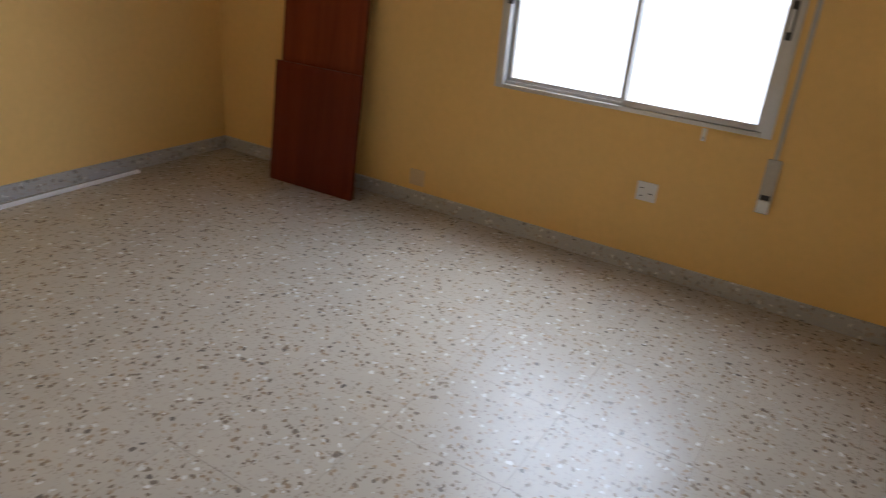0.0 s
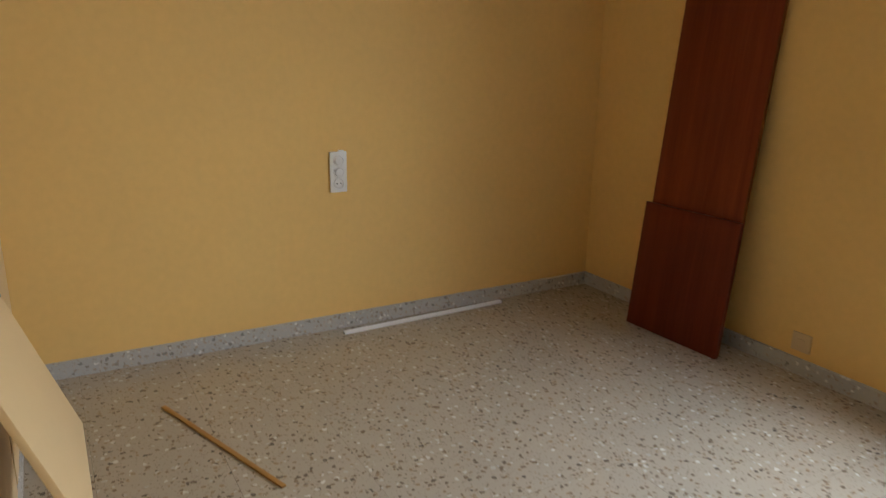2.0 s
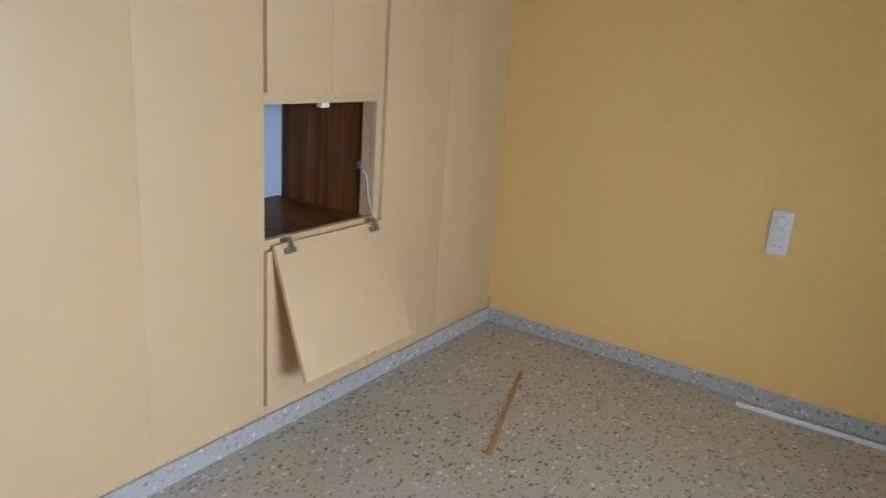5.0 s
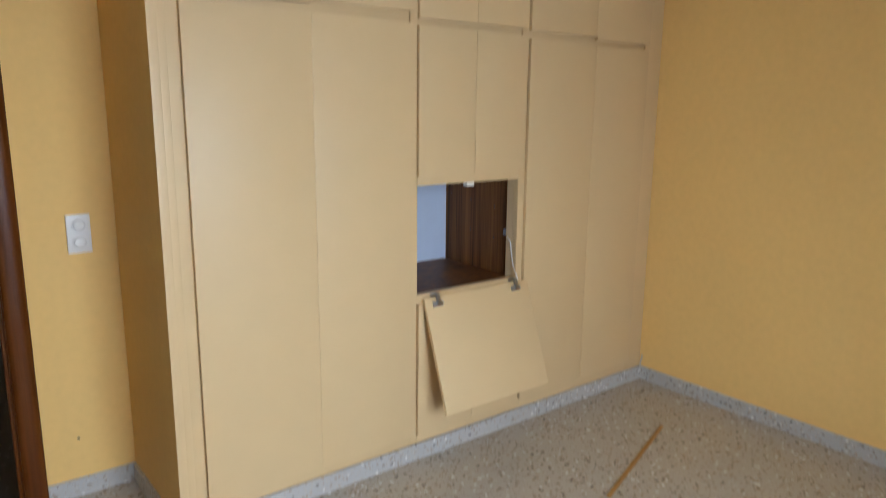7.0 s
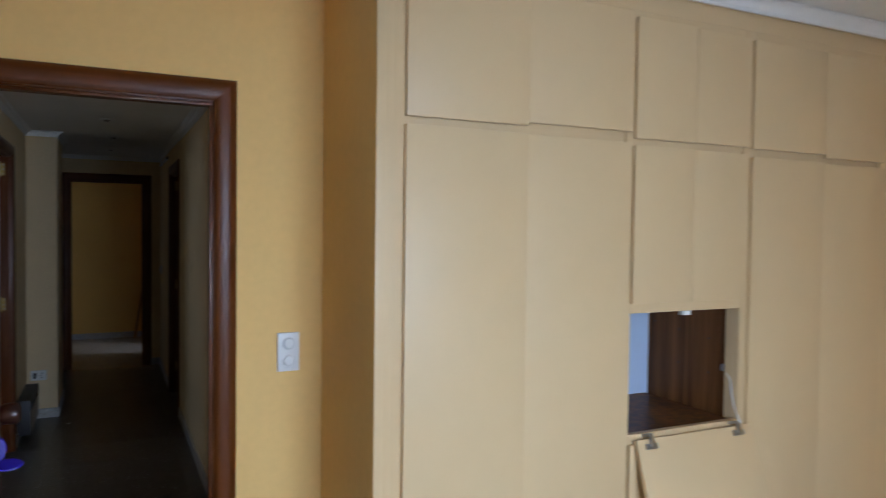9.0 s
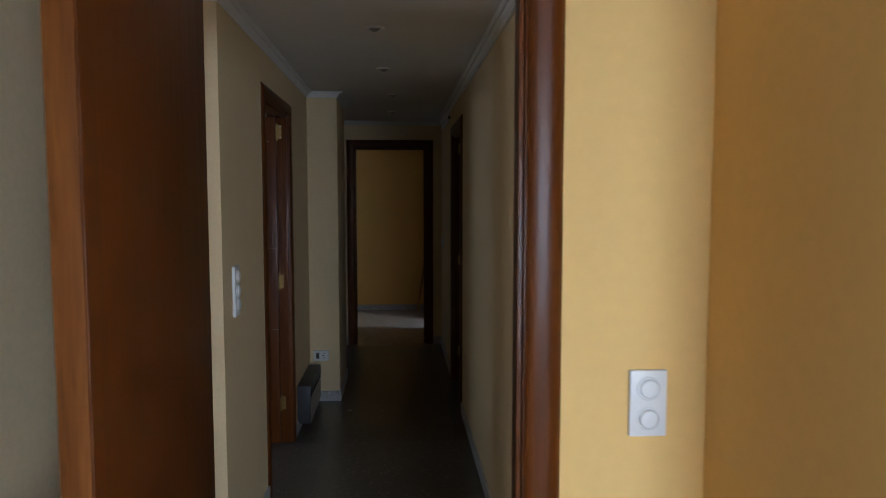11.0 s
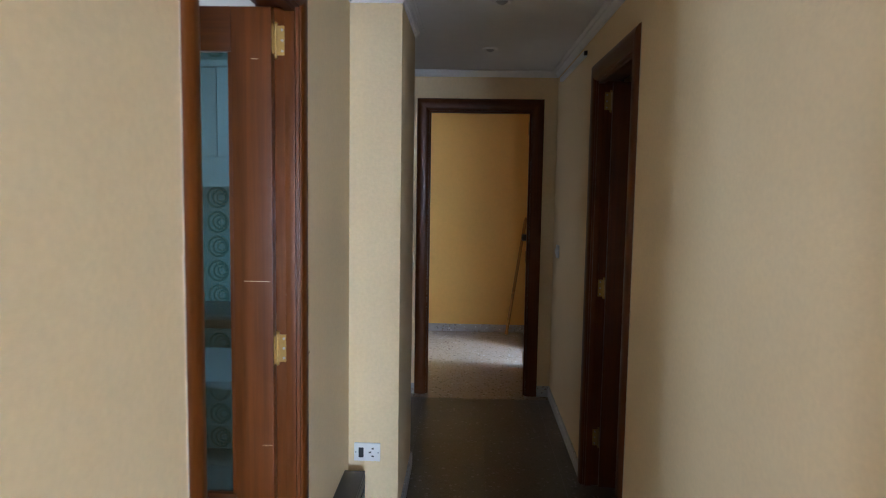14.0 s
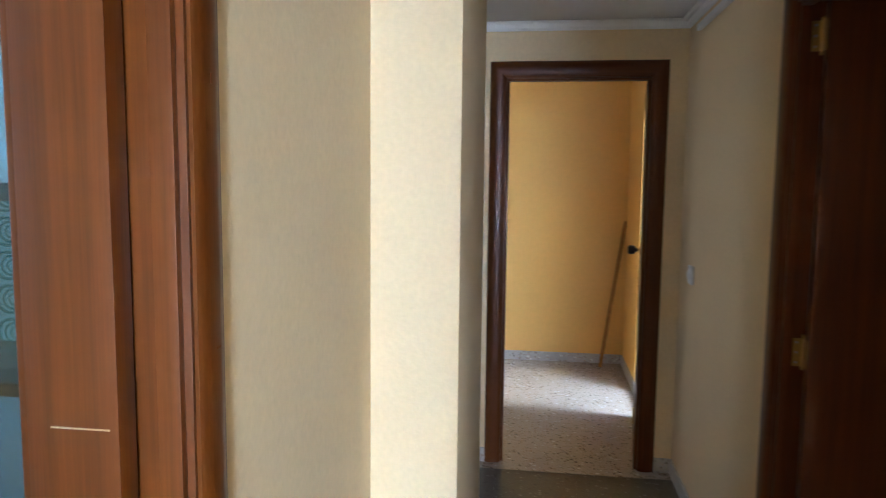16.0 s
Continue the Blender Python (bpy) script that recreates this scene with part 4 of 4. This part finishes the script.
# ---- kitchen seen through the glazed door ----
base = thing("kitchen_base_unit", pose(-1.9, 4.3, 0), "white kitchen base cabinet under the worktop, dimness in its grey", "cabinet")
part("body", block(-2.9, 4.06, 0.1, -1.75, 4.55, 0.805, bevel=0.003), KDIM, base)
part("plinth", block(-2.9, 4.10, 0.0, -1.75, 4.55, 0.1), KWHITE, base)
for i in range(2):
    part("door", block(-2.88 + i * 0.565, 4.042, 0.12, -2.335 + i * 0.565, 4.058, 0.80, bevel=0.003), KDIM, base)
worktop = thing("kitchen_worktop", pose(-1.84, 4.3, 0.81), "polished dark worktop with brown wooden front edge", "worktop")
part("slab", block(-2.9, 4.041, 0.812, -0.78, 4.555, 0.846, bevel=0.003), KTOP, worktop)
part("front_edge", block(-2.9, 4.022, 0.806, -0.78, 4.040, 0.848, bevel=0.004), EDGEWOOD, worktop, "brown wooden edge strip")
upper = thing("kitchen_wall_unit", pose(-1.8, 4.4, 1.5), "white kitchen wall cabinet above the worktop", "cabinet")
part("body", block(-2.9, 4.24, 1.48, -0.80, 4.555, 2.09, bevel=0.003), KWHITE, upper)
part("pelmet", block(-2.9, 4.215, 1.48, -0.80, 4.238, 1.62, bevel=0.003), KWHITE, upper)
for i in range(4):
    part("door", block(-2.88 + i * 0.52, 4.218, 1.63, -2.365 + i * 0.52, 4.236, 2.06, bevel=0.003), KWHITE, upper)
part("cornice_strip", block(-2.9, 4.212, 2.064, -0.80, 4.238, 2.094, bevel=0.004), KWHITE, upper)
hood = thing("cooker_hood", pose(-2.0, 4.25, 1.42), "dark flat cooker hood under wall cabinet", "cooker hood")
part("body", block(-2.30, 4.05, 1.425, -1.68, 4.54, 1.479, bevel=0.004), HEATER, hood)
table = thing("kitchen_table", pose(-1.2, 3.65, 0), "small white kitchen table beside the door, dimness in its grey", "table")
part("tabletop", block(-1.36, 3.36, 0.715, -0.80, 3.90, 0.745, bevel=0.006), KDIM, table)
for x in (-1.32, -0.84):
    for y in (3.40, 3.86):
        part("leg", block(x - 0.02, y - 0.02, 0, x + 0.02, y + 0.02, 0.714, bevel=0.003), KDIM, table)

# ---- floor tiles ----
tile_bm = block(-0.1995, -0.1995, -0.016, 0.1995, 0.1995, 0.0, bevel=0.0)
tile_mesh = bpy.data.meshes.new("floor_tile")
tile_bm.to_mesh(tile_mesh)
tile_bm.free()
tile_mesh.materials.append(TERRAZZO)
# Corridor tiles share the shape but take the terrazzo coloured for the dim corridor.
dim_tile_mesh = tile_mesh.copy()
dim_tile_mesh.materials[0] = DIMTERRAZZO


def lay(x0, x1, y0, y1, ox, oy, mesh=None):
    """Lays whole tiles over the rectangle, on a grid of 0.4 m through (ox, oy)."""
    i0, i1 = math.floor((x0 - ox) / 0.4), math.ceil((x1 - ox) / 0.4)
    j0, j1 = math.floor((y0 - oy) / 0.4), math.ceil((y1 - oy) / 0.4)
    for i in range(i0, i1):
        for j in range(j0, j1):
            cx, cy = ox + (i + 0.5) * 0.4, oy + (j + 0.5) * 0.4
            t = new("tile", mesh or tile_mesh)
            t.parent = floor
            t.matrix_basis = Matrix.Translation((cx, cy, 0)) @ Matrix.Rotation(radians(90 * random.randrange(4)), 4, "Z")


lay(XW, XA, YB, 0.005, 0.665, 0.005)
lay(XL - 0.1, XR, 0.01, 5.6, 0.035, 0.005, dim_tile_mesh)
lay(-2.9, XL - 0.2, 0.2, 1.2, 0.035 - 0.8, 0.005, dim_tile_mesh)
lay(-2.7, XR, 5.62, 7.87, 0.035, 0.005)

# ---- kitchen wall tiles ----
kb = block(-0.1342, -0.006, -0.0667, 0.1342, 0.0, 0.0667, bevel=0.0)
kitchen_tile_mesh = bpy.data.meshes.new("wall_tile")
kb.to_mesh(kitchen_tile_mesh)
kb.free()
kitchen_tile_mesh.materials.append(KTILE)
kitchen_wall = bpy.data.objects["wall_kitchen_north"]
for i in range(8):
    for j in range(19):
        t = new("tile", kitchen_tile_mesh)
        t.parent = kitchen_wall
        t.matrix_basis = Matrix.Translation((-0.84 - 0.27 * i, 4.568, 0.0675 + 0.135 * j))
lay(-3.0, -0.9, 1.4, 4.6, 0.035 - 0.8, 0.005)

# ---- scratches and small marks ----
kd = bpy.data.objects["kitchen_door"]
for x, z, w in ((0.050, 1.218, 0.075), (0.05, 1.86, 0.018), (0.02, 0.72, 0.03)):
    part("scratch", block(x - w / 2, 0.036, z, x + w / 2, 0.0364, z + 0.0011), CHIPPED, kd, "pale scratch", local=True)
plug = thing("wall_plug", pose(0.565, 0, 0.24), "small dark plug hole low in the wall", "wall plug")
part("plug", rod(bmesh.new(), (0.565, -0.0015, 0.245), (0.565, 0.004, 0.245), 0.005, seg=10), BLACK, plug)

scrap = thing("paper_scrap", pose(-0.27, 3.45, 0), "tiny white paper scrap on the corridor floor", "scrap")
part("scrap", block(-0.285, 3.445, 0.0005, -0.258, 3.456, 0.0022, bevel=0.0004), PLASTIC, scrap)
frame_2 = bpy.data.objects["door_2"]
for x, y, z, w, h in ((0.43, -0.0150, 1.30, 0.010, 0.003), (0.45, -0.0150, 0.98, 0.008, 0.008), (0.425, -0.0150, 1.62, 0.004, 0.012), (0.44, -0.0150, 0.60, 0.010, 0.003)):
    part("scratch", block(x - w / 2, y, z, x + w / 2, y + 0.0012, z + h), EDGEWOOD, frame_2, "pale chip", local=True)

# pin holes in the compartment lining, and the tab over the bedroom switch
lining = [o for o in wardrobe.children if o.name.startswith("compartment_side")][0]
for y, z in ((-0.40, 1.085), (-0.22, 1.100), (-0.06, 1.120), (-0.40, 0.93), (-0.22, 0.945)):
    part("pin_hole", rod(bmesh.new(), (2.4280, y, z), (2.4305, y, z), 0.0045, seg=10), BLACK, lining)
bedroom_switch = bpy.data.objects["triple_switch"]
part("tab", block(0.002, -0.010, 0.0976, 0.030, -0.001, 0.104, bevel=0.002), PLASTIC, bedroom_switch, local=True)
part("socket_well", rod(bmesh.new(), (0, -0.0136, -0.055), (0, -0.0128, -0.055), 0.0195, seg=24), PLASTIC, bedroom_switch, "", local=True)

# loose end of cable rising behind the skirting in the wardrobe corner
cable = thing("cable_end", pose(XA - 0.02, -0.592, 0.075), "short pale cable end sticking up behind the skirting", "cable")
bm, ends = bmesh.new(), [(XA - 0.018, -0.597, 0.070), (XA - 0.022, -0.600, 0.105), (XA - 0.016, -0.606, 0.135), (XA - 0.026, -0.612, 0.150)]
for a, b in zip(ends, ends[1:]):
    rod(bm, a, b, 0.004, seg=8)
part("cable", bm, STRAP, cable)

hook = thing("wall_hook", pose(0.663, YB, 0.635), "small white plastic hook under the window frame", "hook")
part("base", block(0.654, YB, 0.635, 0.672, YB + 0.005, 0.688, bevel=0.002), PLASTIC, hook)
part("arm", rod(bmesh.new(), (0.663, YB + 0.004, 0.648), (0.663, YB + 0.022, 0.656), 0.0045, 0.006, seg=12), PLASTIC, hook)
